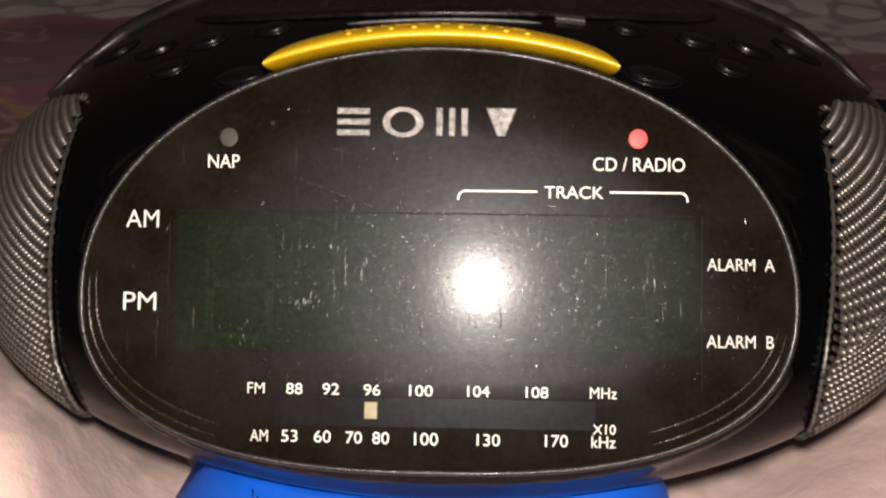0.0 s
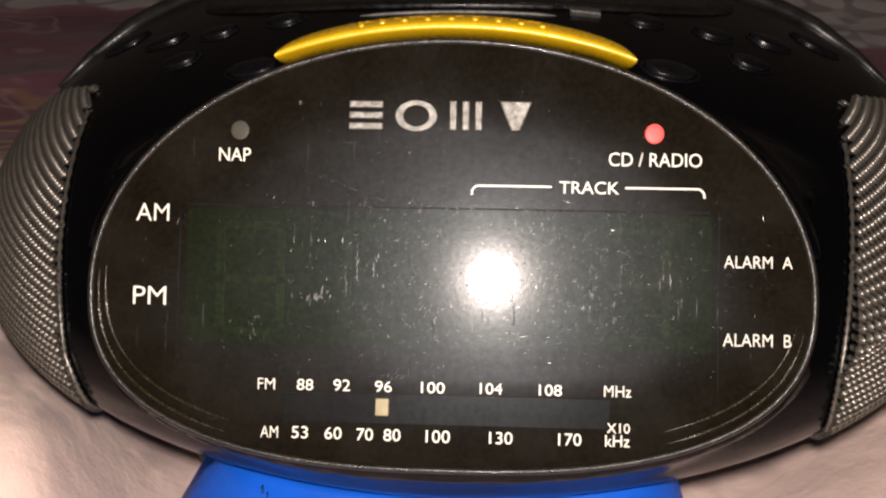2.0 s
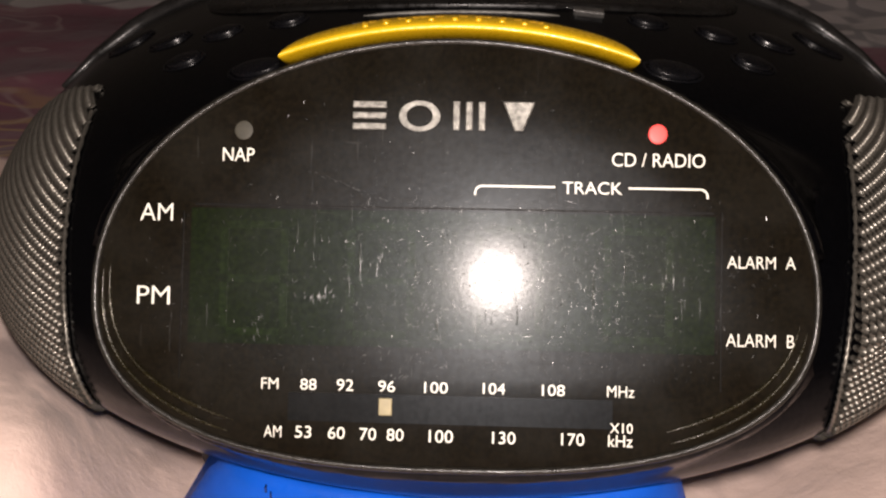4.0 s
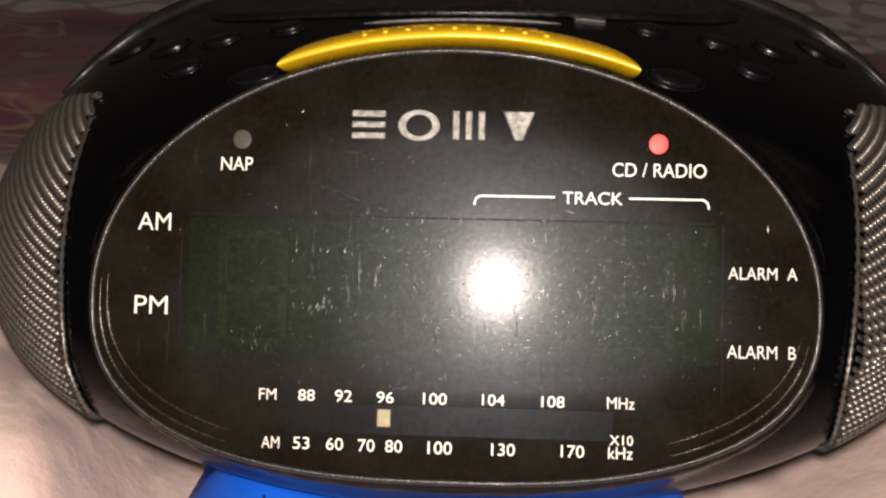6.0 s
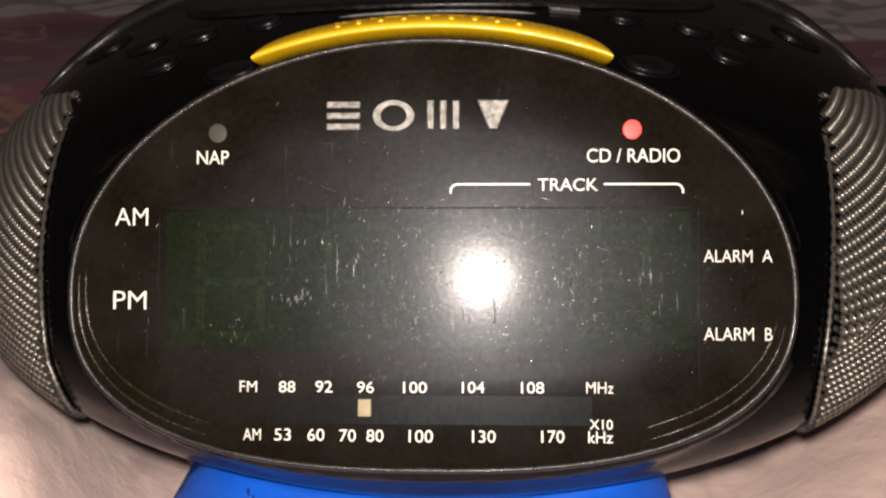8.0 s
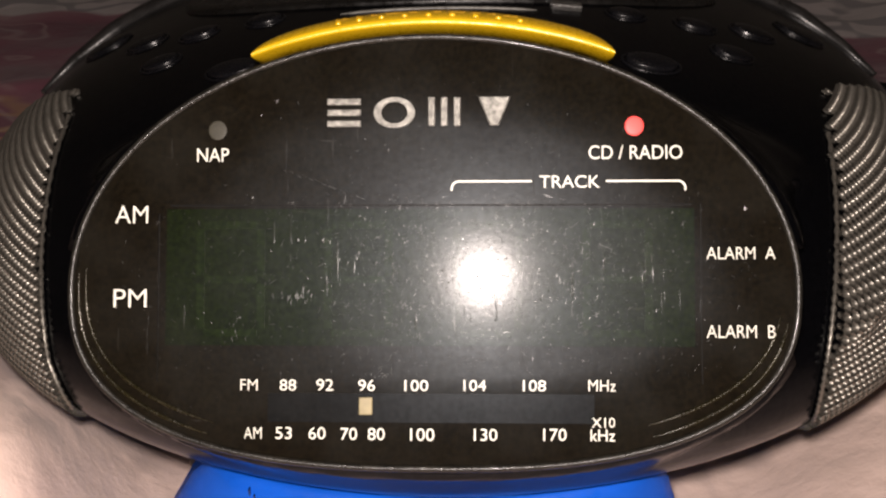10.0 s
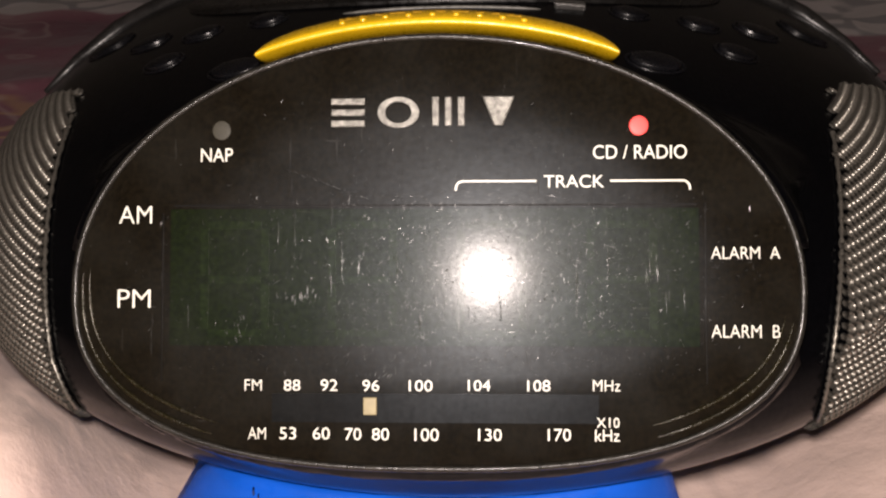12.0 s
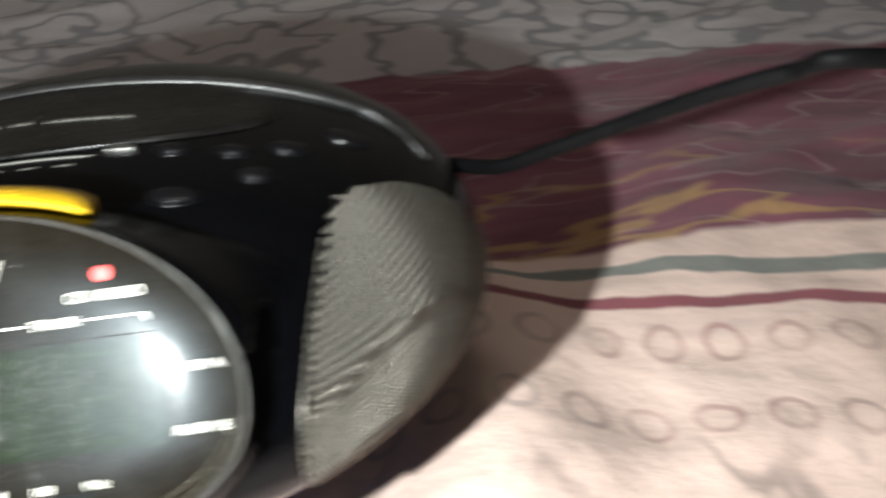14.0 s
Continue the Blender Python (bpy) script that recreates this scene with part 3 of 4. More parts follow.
# maker's badge as plain silver shapes
def ring_shape(name, cx, cv, hx, hv, tx, tv, out, material, label, parent, n=40):
    verts, faces = [], []
    for k, (a, b2, o) in enumerate(((hx, hv, 0.0), (hx, hv, out), (hx - tx, hv - tv, out), (hx - tx, hv - tv, 0.0))):
        verts += [face(cx + a * math.cos(2 * math.pi * i / n), cv + b2 * math.sin(2 * math.pi * i / n), o) for i in range(n)]
    for k in range(3):
        faces += [(k * n + i, k * n + (i + 1) % n, (k + 1) * n + (i + 1) % n, (k + 1) * n + i) for i in range(n)]
    return rpart(name, verts, faces, material, label, parent, False)


for v0 in (0.0276, 0.0301, 0.0326):
    face_box("badge_bar", -0.0233, v0, -0.0156, v0 + 0.0015, 0.0, 0.0005, MAT_BADGE, "worn silver badge bar", None, 0.0002)
ring_shape("badge_ring", -0.0080, 0.0308, 0.0047, 0.0035, 0.0017, 0.0010, 0.0006, MAT_BADGE, "worn silver badge ring", panel)
for x0 in (-0.0004, 0.0025, 0.0054):
    face_box("badge_bar", x0, 0.0277, x0 + 0.0016, 0.0343, 0.0, 0.0005, MAT_BADGE, "worn silver badge bar", None, 0.0002)
c8 = [face(x, v, o) for o in (0.0, 0.0006) for x, v in ((0.0136, 0.0277), (0.0156, 0.0277), (0.0183, 0.0344), (0.0109, 0.0344))]
rmesh("badge_wedge", box_mesh("badge_wedge", c8, MAT_BADGE, 0.0003), "worn silver badge wedge", panel)


def dome(name, place, normal, rx, ry, height, material, label="", parent=None, n=28, k=6):
    """A low rounded button standing out of a surface."""
    z = normal
    x = Vector((1, 0, 0))
    x = (x - z * x.dot(z)).normalized()
    y = z.cross(x)
    verts, faces = [], []
    prof = [(1.0, -0.001), (1.0, height * 0.55)] + [(math.cos(a), height * (0.55 + 0.45 * math.sin(a))) for a in [math.pi / 2 * i / k for i in range(1, k)]]
    for r, h in prof:
        verts += [place + x * (rx * r * math.cos(2 * math.pi * i / n)) + y * (ry * r * math.sin(2 * math.pi * i / n)) + z * h for i in range(n)]
    for q in range(len(prof) - 1):
        faces += [(q * n + i, q * n + (i + 1) % n, (q + 1) * n + (i + 1) % n, (q + 1) * n + i) for i in range(n)]
    verts.append(place + z * height)
    top = (len(prof) - 1) * n
    faces += [(top + i, top + (i + 1) % n, len(verts) - 1) for i in range(n)]
    return rpart(name, verts, faces, material, label, parent)


OUT = Vector((0, -CS, SS))


def scratches():
    """Fine slivers: scratches and scuffs in the face, crowded over the display as painted glints of the flash."""
    rnd = random.Random(7)
    verts, faces = [], []
    for i in range(5200):
        # four in five gather round the flash's highlight, as its glints
        if i % 5:
            x, v = rnd.gauss(0.011, 0.020), rnd.gauss(-0.005, 0.011)
        else:
            x, v = rnd.uniform(-0.072, 0.072), rnd.uniform(-0.042, 0.040)
        if (x / 0.076) ** 2 + ((v + 0.004) / 0.043) ** 2 > 1 or v < -0.0285 or (v > 0.012 and i % 4):
            continue
        a = rnd.choice((rnd.gauss(1.5, 0.35), rnd.gauss(0.4, 0.5), rnd.uniform(0, 3.14)))
        length = min(0.0030, rnd.expovariate(1 / 0.0004) + 0.0001)
        width = rnd.uniform(0.00002, 0.00006)
        t, n2 = (math.cos(a), math.sin(a)), (-math.sin(a), math.cos(a))
        tilt = rnd.gauss(0, 0.24) * width
        base = len(verts)
        for s1, s2 in ((-1, 0), (0, -1), (1, 0), (0, 1)):
            verts.append(face(x + t[0] * s1 * length / 2 + n2[0] * s2 * width, v + t[1] * s1 * length / 2 + n2[1] * s2 * width, 0.00036 + s2 * tilt))
        faces.append((base, base + 1, base + 2, base + 3))
    # the deeper marks: a long slanting scratch, a few clusters of wipe marks and short level nicks under the display
    def mark(x, v, a, length, width):
        t, n2 = (math.cos(a), math.sin(a)), (-math.sin(a), math.cos(a))
        base = len(verts)
        for s1, s2 in ((-1, 0), (0, -1), (1, 0), (0, 1)):
            verts.append(face(x + t[0] * s1 * length / 2 + n2[0] * s2 * width, v + t[1] * s1 * length / 2 + n2[1] * s2 * width, 0.00037 + s2 * 0.1 * width))
        faces.append((base, base + 1, base + 2, base + 3))

    for i in range(26):
        q = i / 25
        mark(-0.033 + 0.018 * q + rnd.gauss(0, 0.0002), 0.0178 - 0.0064 * q + rnd.gauss(0, 0.0002), -0.34 + rnd.gauss(0, 0.15), rnd.uniform(0.0004, 0.0014), rnd.uniform(0.00003, 0.00007))
    for cx, cv, sx, sv, angle, count in ((-0.0305, -0.0107, 0.0028, 0.0008, 1.45, 16), (-0.0430, -0.0175, 0.0012, 0.0025, 1.8, 9), (0.0102, -0.0245, 0.0013, 0.0040, 0.05, 26),
                                         (0.0270, 0.0020, 0.0040, 0.0030, 0.9, 22), (0.0350, -0.0175, 0.0035, 0.0012, 0.35, 14), (-0.0105, -0.0275, 0.0025, 0.0020, 0.8, 12)):
        for i in range(count):
            mark(cx + rnd.gauss(0, sx), cv + rnd.gauss(0, sv), angle + rnd.gauss(0, 0.2), rnd.uniform(0.0006, 0.0022), rnd.uniform(0.00003, 0.00008))
    mark(0.0057, -0.0164, 1.57, 0.0060, 0.00009)
    tagged(rpart("scuffs_and_glints", verts, faces, MAT_SCRATCH, "fine pale scratches and scuffs, with painted glints round the flash highlight", panel, False), kind="stuff")


scratches()
dome("indicator_lamp", face(-0.0484, 0.0270), OUT, 0.0021, 0.0022, 0.00025, MAT_NAP, "unlit olive indicator lamp", panel)
dome("indicator_lamp", face(0.0459, 0.0275), OUT, 0.0021, 0.0022, 0.0005, MAT_RED, "lit red indicator lamp", panel)


# the yellow snooze bar over the face
def snooze():
    n, k = 72, 14
    verts, faces = [], []
    for i in range(n):
        s = math.sin(math.pi / 2 * (-1 + 2 * i / (n - 1)))
        x = 0.0002 + 0.0420 * s
        th = math.acos(max(-1, min(1, x / (LA + 0.004))))
        v_low = LV + (LT + 0.0042) * math.sin(th) + 0.0006 + 0.0006 * s * s
        size = max(0.01, (1 - abs(s) ** 10)) ** 0.5
        dv, dd = (0.0066 + 0.0006 * s ** 4) * size, 0.0250 * size
        for j in range(k):
            q = j / (k - 1)
            bul = 0.0030 * size * math.sin(math.pi * min(1, q * 1.02)) ** 0.7 if 0 < q < 1 else 0.0
            v = v_low + dv * q + bul * 0.80
            d = 0.0035 + dd * q - bul * 0.55
            verts.append(face(x, v, -d))
        verts.append(face(x, v_low - 0.0004, -(0.0036 + dd)))
        verts.append(face(x, v_low - 0.0004, -0.0045))
    w = k + 2
    for i in range(n - 1):
        for j in range(w):
            a, b2 = i * w + j, i * w + (j + 1) % w
            faces.append((a, b2, b2 + w, a + w))
    faces.append(tuple(range(w - 1, -1, -1)))
    faces.append(tuple((n - 1) * w + j for j in range(w)))
    ob = rpart("snooze_bar", verts, faces, MAT_YELLOW, "yellow plastic snooze bar with raised dots")

    def surface(x, q):
        i = int(round((math.asin((x - 0.0002) / 0.0420) / math.pi + 0.5) * (n - 1)))
        a, c2, d2 = (Vector(verts[i * w + int(q * (k - 1)) + o]) for o in (0, 1, -1))
        side = Vector(verts[(i + 1) * w + int(q * (k - 1))]) - a
        return a, side.cross(c2 - d2).normalized()

    for i in range(9):
        p, nn = surface(-0.0225 + i * 0.0054, 0.20)
        if nn.z < 0:
            nn = -nn
        dome("raised_dot", p, nn, 0.0007, 0.0007, 0.0005, MAT_YELLOW, "", ob, 10, 3)
    # worn wording as plain marks
    for i in range(15):
        if i == 7:
            continue
        p, nn = surface(-0.0225 + i * 0.0030, 0.36)
        if nn.z < 0:
            nn = -nn
        xa = Vector((1, 0, 0))
        ya = nn.cross(xa).normalized()
        cs = [p + xa * (sx * 0.0010) + ya * (sy * 0.0008) + nn * o for o in (-0.0002, 0.00015) for sx, sy in ((-1, -1), (1, -1), (1, 1), (-1, 1))]
        rmesh("worn_mark", box_mesh("worn_mark", cs, MAT_YELLOW_DARK), "", ob)


snooze()

# buttons on the sloping shoulders, each in a raised collar
def push_button(x, f, rx, ry):
    p, nn = on_top(x, f)
    ob = dome("push_button", p, nn, rx, ry, 0.0016, MAT_BUTTON, "small glossy black oval push button")
    xa = Vector((1, 0, 0))
    xa = (xa - nn * xa.dot(nn)).normalized()
    ya = nn.cross(xa)
    verts, faces, n, k = [], [], 32, 6
    for i in range(n):
        a = 2 * math.pi * i / n
        out = xa * math.cos(a) + ya * math.sin(a)
        mid = p + xa * ((rx + 0.0011) * math.cos(a)) + ya * ((ry + 0.0011) * math.sin(a))
        verts += [mid + out * (0.0004 * math.cos(2 * math.pi * j / k)) + nn * (0.0004 * math.sin(2 * math.pi * j / k)) for j in range(k)]
        faces += [(i * k + j, i * k + (j + 1) % k, (i + 1) % n * k + (j + 1) % k, (i + 1) % n * k + j) for j in range(k)]
    rpart("collar", verts, faces, MAT_BUTTON, "", ob)


for sgn in (-1, 1):
    for x, f, rx, ry in ((0.0570, 0.0690, 0.0070, 0.0040), (0.0530, 0.0980, 0.0050, 0.0034), (0.0735, 0.0990, 0.0054, 0.0034), (0.0820, 0.0850, 0.0054, 0.0036),
                         (0.0920, 0.1060, 0.0062, 0.0040), (0.1110, 0.1240, 0.0078, 0.0056)):
        push_button(sgn * x, f, rx, ry)


# lid of the disc well, with its raised rear edge and worn print
def lid():
    n, verts, faces = 96, [], []
    levels = ((1.0, -0.0006), (1.0, 0.0007), (0.99, 0.0012), (0.93, 0.0014), (0.90, 0.0012), (0.5, 0.0012), (0.2, 0.0012))
    for s, h in levels:
        for i in range(n):
            a = 2 * math.pi * i / n
            p, nn = on_top(0.086 * s * math.cos(a), 0.134 + 0.036 * s * math.sin(a))
            verts.append(p + nn * h)
    for q in range(len(levels) - 1):
        faces += [(q * n + i, q * n + (i + 1) % n, (q + 1) * n + (i + 1) % n, (q + 1) * n + i) for i in range(n)]
    faces.append(tuple((len(levels) - 1) * n + i for i in range(n)))
    return rpart("disc_lid", verts, faces, MAT_LID, "glossy black disc lid with raised edge")


disc_lid = lid()


def top_strip(name, pts, radius, lift, material, label, parent=None):
    """A rounded bead laid along the top of the body."""
    k, verts, faces = 8, [], []
    places = [on_top(x, f) for x, f in pts]
    for i, (p, nn) in enumerate(places):
        t = (places[min(i + 1, len(places) - 1)][0] - places[max(i - 1, 0)][0]).normalized()
        s = t.cross(nn).normalized()
        r = radius * min(1.0, 0.3 + 0.35 * min(i, len(places) - 1 - i))
        verts += [p + nn * lift + s * (r * math.cos(2 * math.pi * j / k)) + nn * (r * math.sin(2 * math.pi * j / k)) for j in range(k)]
        if i:
            a = (i - 1) * k
            faces += [(a + j, a + (j + 1) % k, a + k + (j + 1) % k, a + k + j) for j in range(k)]
    faces.append(tuple(range(k - 1, -1, -1)))
    faces.append(tuple(len(verts) - k + j for j in range(k)))
    return rpart(name, verts, faces, material, label, parent)


ridge = [(-0.140, 0.134), (-0.132, 0.147)] + [(-0.120 + i * 0.006, 0.158 + 0.004 * math.cos((-0.120 + i * 0.006) * 13)) for i in range(41)] + [(0.132, 0.147), (0.140, 0.134)]
top_strip("rear_ridge", ridge, 0.0030, 0.0008, MAT_RIDGE, "dusty grey-black ridge along the rear edge")
# the highlight on the lid's front edge, drawn as a pale bead
top_strip("lid_glint_line", [(-0.030 + i * 0.003, 0.0940) for i in range(20)], 0.0005, 0.0002, MAT_PALE, "thin pale line painted as the highlight on the lid's front edge")


def top_mark(name, x, f, half_x, half_f, low, high, material, label, parent, bevel=0.0):
    """A small flat block lying on the body's upper side."""
    p, nn = on_top(x, f)
    xa = Vector((1, 0, 0))
    ya = nn.cross(xa).normalized()
    xa = ya.cross(nn)
    cs = [p + xa * (sx * half_x) + ya * (sy * half_f) + nn * o for o in (low, high) for sx, sy in ((-1, -1), (1, -1), (1, 1), (-1, 1))]
    rmesh(name, box_mesh(name, cs, material, bevel), label, parent)


# two worn words on the lid
for x0, x1, count, f in ((-0.043, -0.003, 11, 0.1235), (0.006, 0.037, 9, 0.1225)):
    for i in range(count):
        if (i * 5) % 11 == 7:
            continue
        top_mark("worn_print", x0 + (x1 - x0) * i / (count - 1), f, 0.0011 + 0.0005 * ((i * 7) % 3), 0.0008, 0.0008, 0.0016, MAT_PALE, "pale worn print mark", disc_lid)
top_mark("opening_tab", 0.0355, 0.0975, 0.0046, 0.0018, -0.0005, 0.0017, MAT_TAB, "shiny grey tab that opens the lid", radio, 0.0006)
for x in (-0.030, -0.018, -0.006, 0.006, 0.018):
    top_mark("worn_print", x, 0.0890, 0.0026, 0.0004, -0.0004, 0.0002, MAT_PALE, "pale worn print mark", radio)


# speaker grilles at both ends: perforated metal over dark cloth
def egg_point(phi, theta, sgn, grow=0.0):
    d = (AX * math.cos(theta) * math.sin(phi) * sgn, -AF * math.cos(theta) * math.cos(phi), (AT if theta > 0 else AB) * math.sin(theta))
    p = ROUND_UP if d[2] > 0 else ROUND_DOWN
    ring = (abs(d[0] / AX) ** p + abs(d[2] / (AT if d[2] > 0 else AB)) ** p) ** (1 / p)
    size = (ring ** ROUND_LONG + abs(d[1] / (AR if d[1] > 0 else AF)) ** ROUND_LONG) ** (1 / ROUND_LONG)
    f, w = FC + d[1] / size, WC + d[2] / size
    # a crease pressed into the thin metal
    off = w + 0.0200 + 10.5 * (f - 0.035) ** 2
    if sgn > 0 and 0.0 < f < 0.070:
        fade = max(0.0, min(1.0, f / 0.012, (0.070 - f) / 0.025))
        grow = grow + fade * (0.0021 * math.exp(-(off / 0.0036) ** 2) + (0.0008 * math.exp(-off / 0.010) if off > 0 else 0.0))
    k = (1 + grow / 0.11) / size
    return Vector((XC + d[0] * k, FC + d[1] * k, WC + d[2] * k))


def grille_inner(z, sgn):
    """How far out the grille's inner edge lies at a height."""
    return 0.0920 + 4.3 * max(0.0, z + 0.048) ** 2 + (0.0040 * min(1.0, max(0.0, (z + 0.048) / 0.012)) if sgn < 0 else 0.0)


def in_grille(p, sgn):
    """Inside the grille's outline: a slanting inner edge, round at the top and the rear, running under the body below."""
    inner = grille_inner(p.z, sgn)
    if sgn * p.x < inner:
        return False
    u = (p.y - 0.062) / (0.052 if p.y > 0.062 else 0.085)
    t = (p.z + 0.042) / (0.048 if p.z > -0.042 else 0.030)
    if abs(u) ** 3 + abs(t) ** 3 > 1:
        return False
    # the upper inner corner is rounded
    a, c = sgn * p.x - inner, (1 - abs(t) ** 3) * 0.016
    return p.z < -0.02 or a > 0.006 or c > 0.006 or (0.006 - a) ** 2 + (0.006 - c) ** 2 < 0.006 ** 2


def grille(sgn):
    verts, faces = [], []
    dphi, k = 0.0125, 8
    row = 0
    th = -1.0
    while th < 0.9:
        dth = 0.0268 if th > 0 else 0.0420
        ph = 0.30 + (0.5 * dphi if row % 2 else 0)
        step = dphi / max(0.4, math.cos(th))
        while ph < 1.75:
            c = egg_point(ph, th, sgn)
            if in_grille(c, sgn):
                base = len(verts)
                for q in range(k):
                    a = 2 * math.pi * (q + 0.5) / k
                    ca, sa = math.cos(a), math.sin(a)
                    m2 = max(abs(ca), abs(sa))
                    for r, g in ((None, 0.0016), (0.87, 0.0030), (0.81, 0.0008)):
                        if r is None:
                            u, w2 = ca / m2 * 0.5, sa / m2 * 0.5
                        else:
                            u, w2 = ca * r * 0.5, sa * r * 0.5
                        verts.append(egg_point(ph + u * step, th + w2 * dth, sgn, g if r is None else g * 0.5))
                for q in range(k):
                    a, b2 = base + 3 * q, base + 3 * ((q + 1) % k)
                    for o in (0, 1):
                        f4 = (a + o, b2 + o, b2 + o + 1, a + o + 1)
                        faces.append(f4 if sgn > 0 else f4[::-1])
            ph += step
        th += dth
        row += 1
    rpart("speaker_grille", verts, faces, MAT_GRILLE, "grey perforated metal speaker grille", None, True)


def grille_edge(sgn):
    """The folded metal edge along the inner side of a grille."""
    pts = []
    for i in range(60):
        z = -0.0490 + 0.0510 * i / 59
        x = sgn * grille_inner(z, sgn)
        p = ROUND_UP if z > WC else ROUND_DOWN
        ring = (abs((x - XC) / AX) ** p + abs((z - WC) / (AT if z > WC else AB)) ** p) ** (1 / p)
        pts.append(Vector((x, FC - AF * max(0.0, 1 - ring ** ROUND_LONG) ** (1 / ROUND_LONG), z)))
    k, verts, faces = 8, [], []
    for i, q in enumerate(pts):
        t = (pts[min(i + 1, 59)] - pts[max(i - 1, 0)]).normalized()
        out = (q - Vector((XC, FC, WC))).normalized()
        side = t.cross(out).normalized()
        out = side.cross(t)
        r = 0.0004 + 0.0004 * (i % 2)
        verts += [q + out * (0.0008 + r * math.sin(2 * math.pi * j / k)) + side * (r * math.cos(2 * math.pi * j / k)) for j in range(k)]
        if i:
            a = (i - 1) * k
            faces += [(a + j, a + (j + 1) % k, a + k + (j + 1) % k, a + k + j) for j in range(k)]
    rpart("grille_edge", verts, faces, MAT_GRILLE, "folded grey metal edge of the grille")


for sgn in (1, -1):
    grille(sgn)
    grille_edge(sgn)


# blue plinth under the front: a bowed front with a rounded lip, its top dished towards the rear
def plinth():
    profile = [(-0.019, -0.1225), (-0.0165, -0.100), (-0.0140, -0.0720), (-0.0134, -0.0675), (-0.0124, -0.0650), (-0.0106, -0.0640), (-0.0092, -0.0644), (-0.0084, -0.0650), (-0.0074, -0.0656),
               (0.0000, -0.0706), (0.0160, -0.0800), (0.0300, -0.0860), (0.1000, -0.0876), (0.1200, -0.1225)]
    n, w = 49, len(profile)
    verts, faces = [], []
    for i in range(n):
        s = -1 + 2 * i / (n - 1)
        for f, z in profile:
            drop = max(0.0, -0.0640 - z) if f < 0 else 0.0
            half = (0.0600 + 0.62 * drop) if s < 0 else (0.0580 + 0.30 * drop)
            if f > 0:
                half += 0.002
            front = max(0.0, min(1.0, (0.02 - f) / 0.03))
            verts.append((half * s - 0.0005, f + front * (0.012 * s * s + 0.009 * s ** 12), z - (0.0022 * s ** 16 if z > -0.07 else 0.0)))
        if i:
            q = (i - 1) * w
            faces += [(q + j, q + (j + 1) % w, q + w + (j + 1) % w, q + w + j) for j in range(w)]
    faces.append(tuple(range(w - 1, -1, -1)))
    faces.append(tuple((n - 1) * w + j for j in range(w)))
    ob = rpart("plinth", verts, faces, MAT_BLUE, "bright blue plastic plinth with a dished top")

    def dish(x, f, o):
        return Vector((x, f, -0.0706 - 0.60 * f + o))

    for i in range(4):
        x = -0.0190 + i * 0.0056
        cs = [dish(x + sx * 0.0012, f, o) for o in (-0.0006, 0.0004) for sx, f in ((-1, 0.0015), (1, 0.0015), (1, 0.0075), (-1, 0.0075))]
        rmesh("vent_slot", box_mesh("vent_slot", cs, MAT_SLOT), "small black slot", ob)
    for i in range(7):
        a, z = -0.0470 + 0.0016 * math.sin(i * 0.9), -0.0665 - 0.0016 * i
        y = -0.0137 + 0.012 * (a / 0.062) ** 2 - 0.00005 * i
        rmesh("crack", box_mesh("crack", block(a - 0.0002, y - 0.0002, z - 0.0009, a + 0.0002, y + 0.001, z + 0.0009), MAT_BLUE_SEAM), "dark crack in the blue plastic", ob)


plinth()

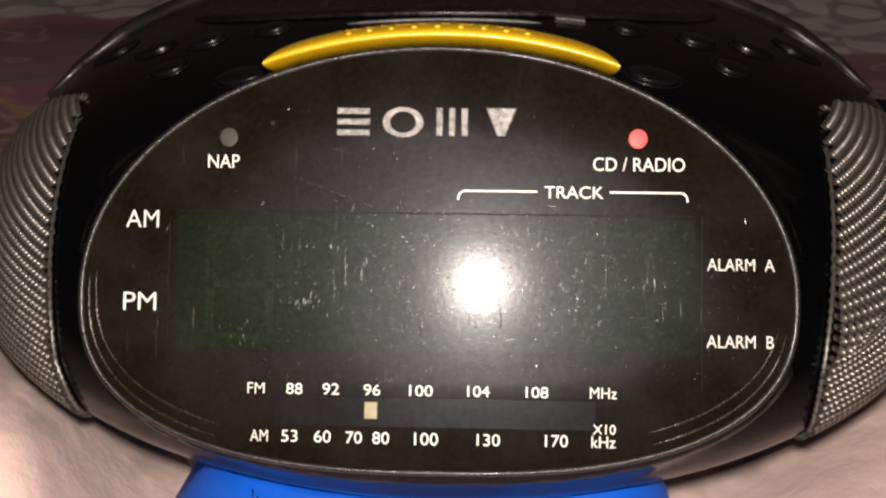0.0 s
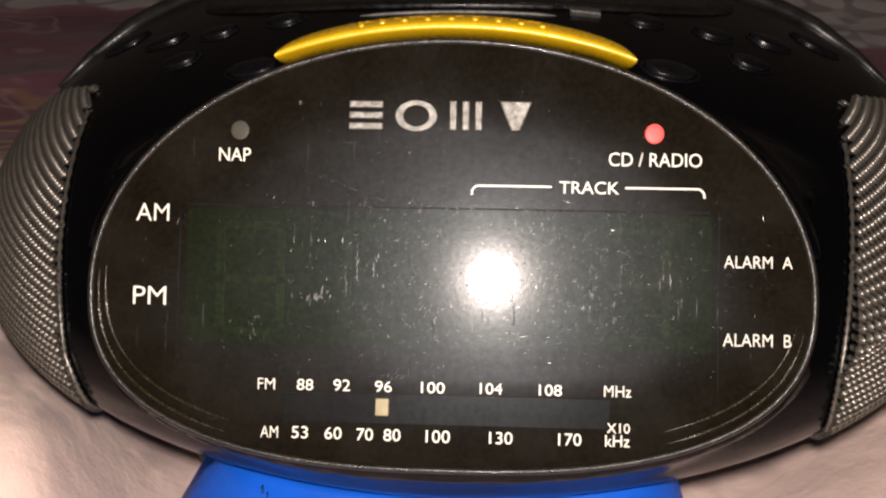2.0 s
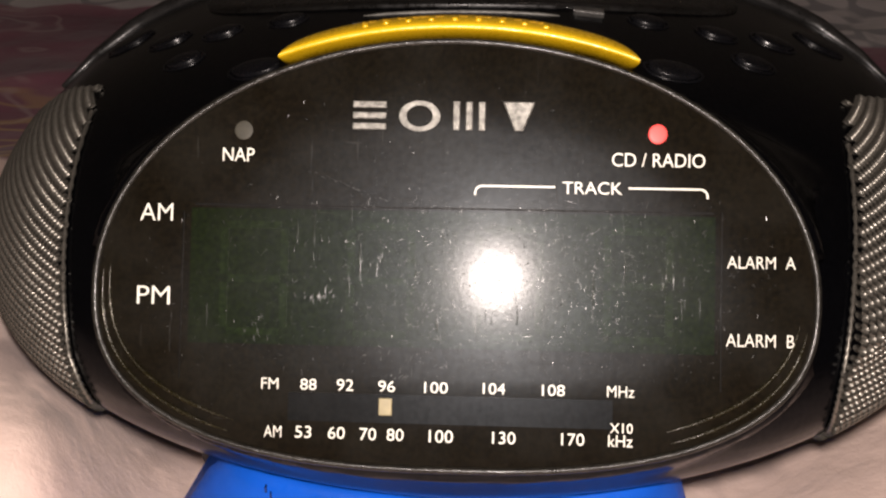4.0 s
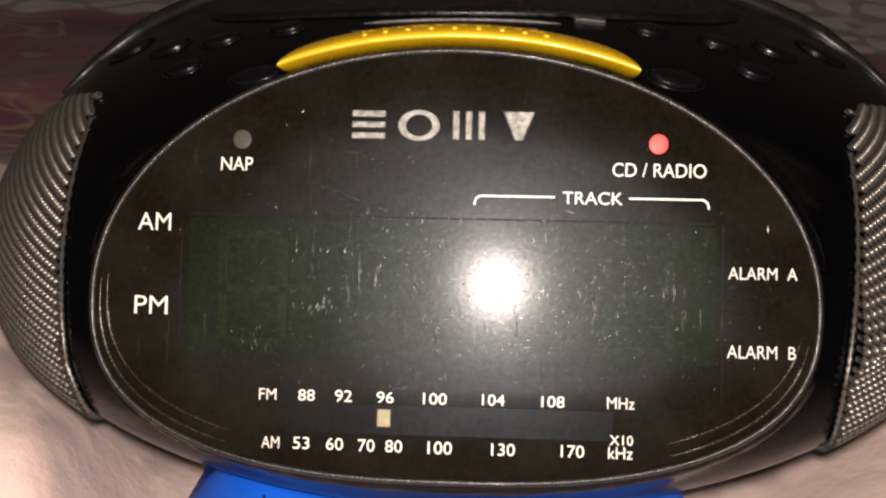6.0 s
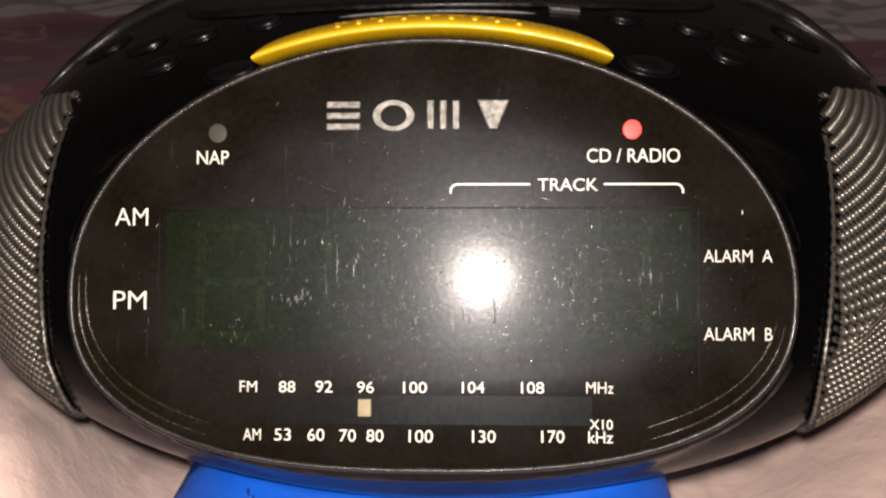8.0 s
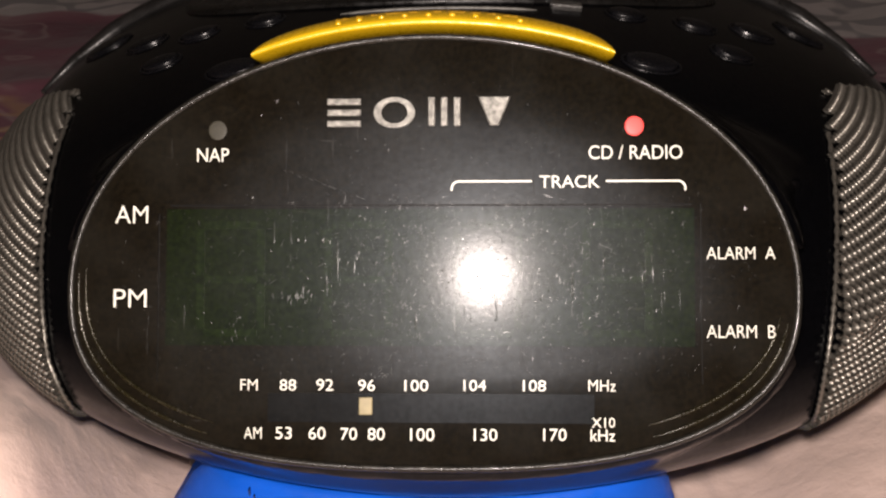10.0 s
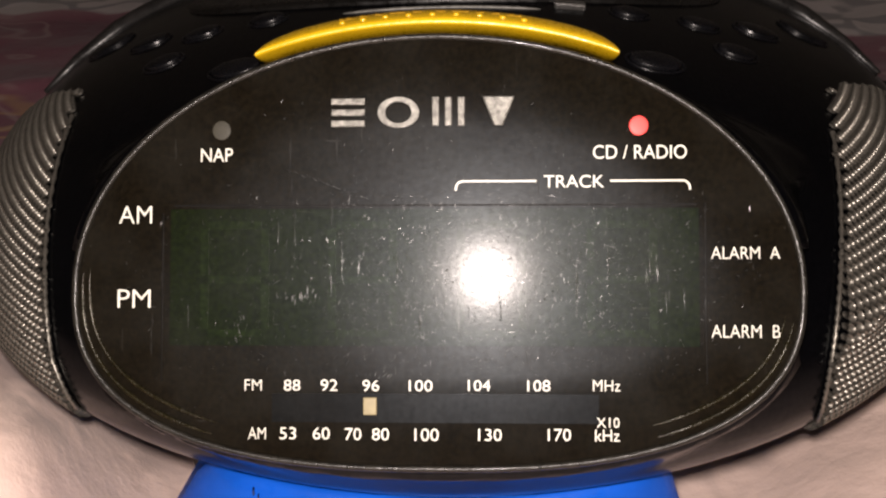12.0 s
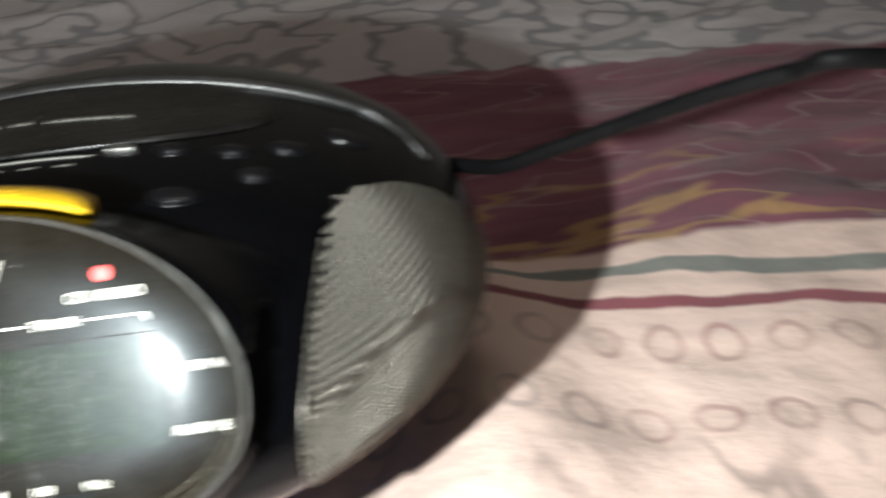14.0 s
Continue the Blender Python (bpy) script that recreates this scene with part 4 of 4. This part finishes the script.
for sgn in (-1, 1):
    verts, faces, n = [], [], 20
    for z, r in ((-0.1225, 0.009), (-0.121, 0.010), (-0.084, 0.010), (-0.080, 0.009)):
        verts += [((-0.079 if sgn < 0 else 0.078) + r * math.cos(2 * math.pi * i / n), (0.072 if sgn < 0 else 0.12) + r * math.sin(2 * math.pi * i / n), z) for i in range(n)]
    for q in range(3):
        faces += [(q * n + i, q * n + (i + 1) % n, (q + 1) * n + (i + 1) % n, (q + 1) * n + i) for i in range(n)]
    faces.append(tuple(range(n - 1, -1, -1)))
    faces.append(tuple(3 * n + i for i in range(n)))
    rpart("foot", verts, faces, MAT_FOOT, "dark grey rubber foot")


# mains lead from the back of the radio over the bed
def lead():
    start = RADIO @ Vector((0.150, 0.160, -0.025))
    pts = [start, Vector((0.170, 0.349, 0.110)), Vector((0.186, 0.336, 0.120)), Vector((0.212, 0.316, 0.137)), Vector((0.234, 0.291, 0.155)), Vector((0.254, 0.269, 0.169)), Vector((0.274, 0.250, 0.178)), Vector((0.42, 0.29, 0.14)), Vector((0.55, 0.33, 0.06)), Vector((0.68, 0.45, 0.012)), Vector((0.85, 0.55, 0.010)), Vector((1.04, 0.60, 0.010)), Vector((1.13, 0.61, -0.05)), Vector((1.15, 0.61, -0.50))]
    fine = []
    for i in range(len(pts) - 1):
        a, b2, c2, d2 = pts[max(i - 1, 0)], pts[i], pts[i + 1], pts[min(i + 2, len(pts) - 1)]
        for j in range(10):
            t = j / 10
            fine.append(0.5 * (2 * b2 + (c2 - a) * t + (2 * a - 5 * b2 + 4 * c2 - d2) * t * t + (3 * b2 - a - 3 * c2 + d2) * t ** 3))
    fine.append(pts[-1])
    k, verts, faces = 12, [], []
    for i, p in enumerate(fine):
        t = (fine[min(i + 1, len(fine) - 1)] - fine[max(i - 1, 0)]).normalized()
        s = t.cross(Vector((0, 0, 1)))
        s = s.normalized() if s.length > 1e-3 else Vector((0, 1, 0))
        u = s.cross(t)
        for j in range(k):
            a = 2 * math.pi * j / k
            groove = 1 - 0.25 * abs(math.sin(a)) ** 6
            verts.append(p + s * (0.0024 * math.cos(a)) + u * (0.0033 * math.sin(a) * (0.8 + 0.2 * groove)))
        if i:
            q = (i - 1) * k
            faces += [(q + j, q + (j + 1) % k, q + k + (j + 1) % k, q + k + j) for j in range(k)]
    inv = radio.matrix_world.inverted()
    part("mains_lead", [inv @ v for v in verts], faces, MAT_CABLE, radio, "black rubber mains lead trailing over the bed")


lead()
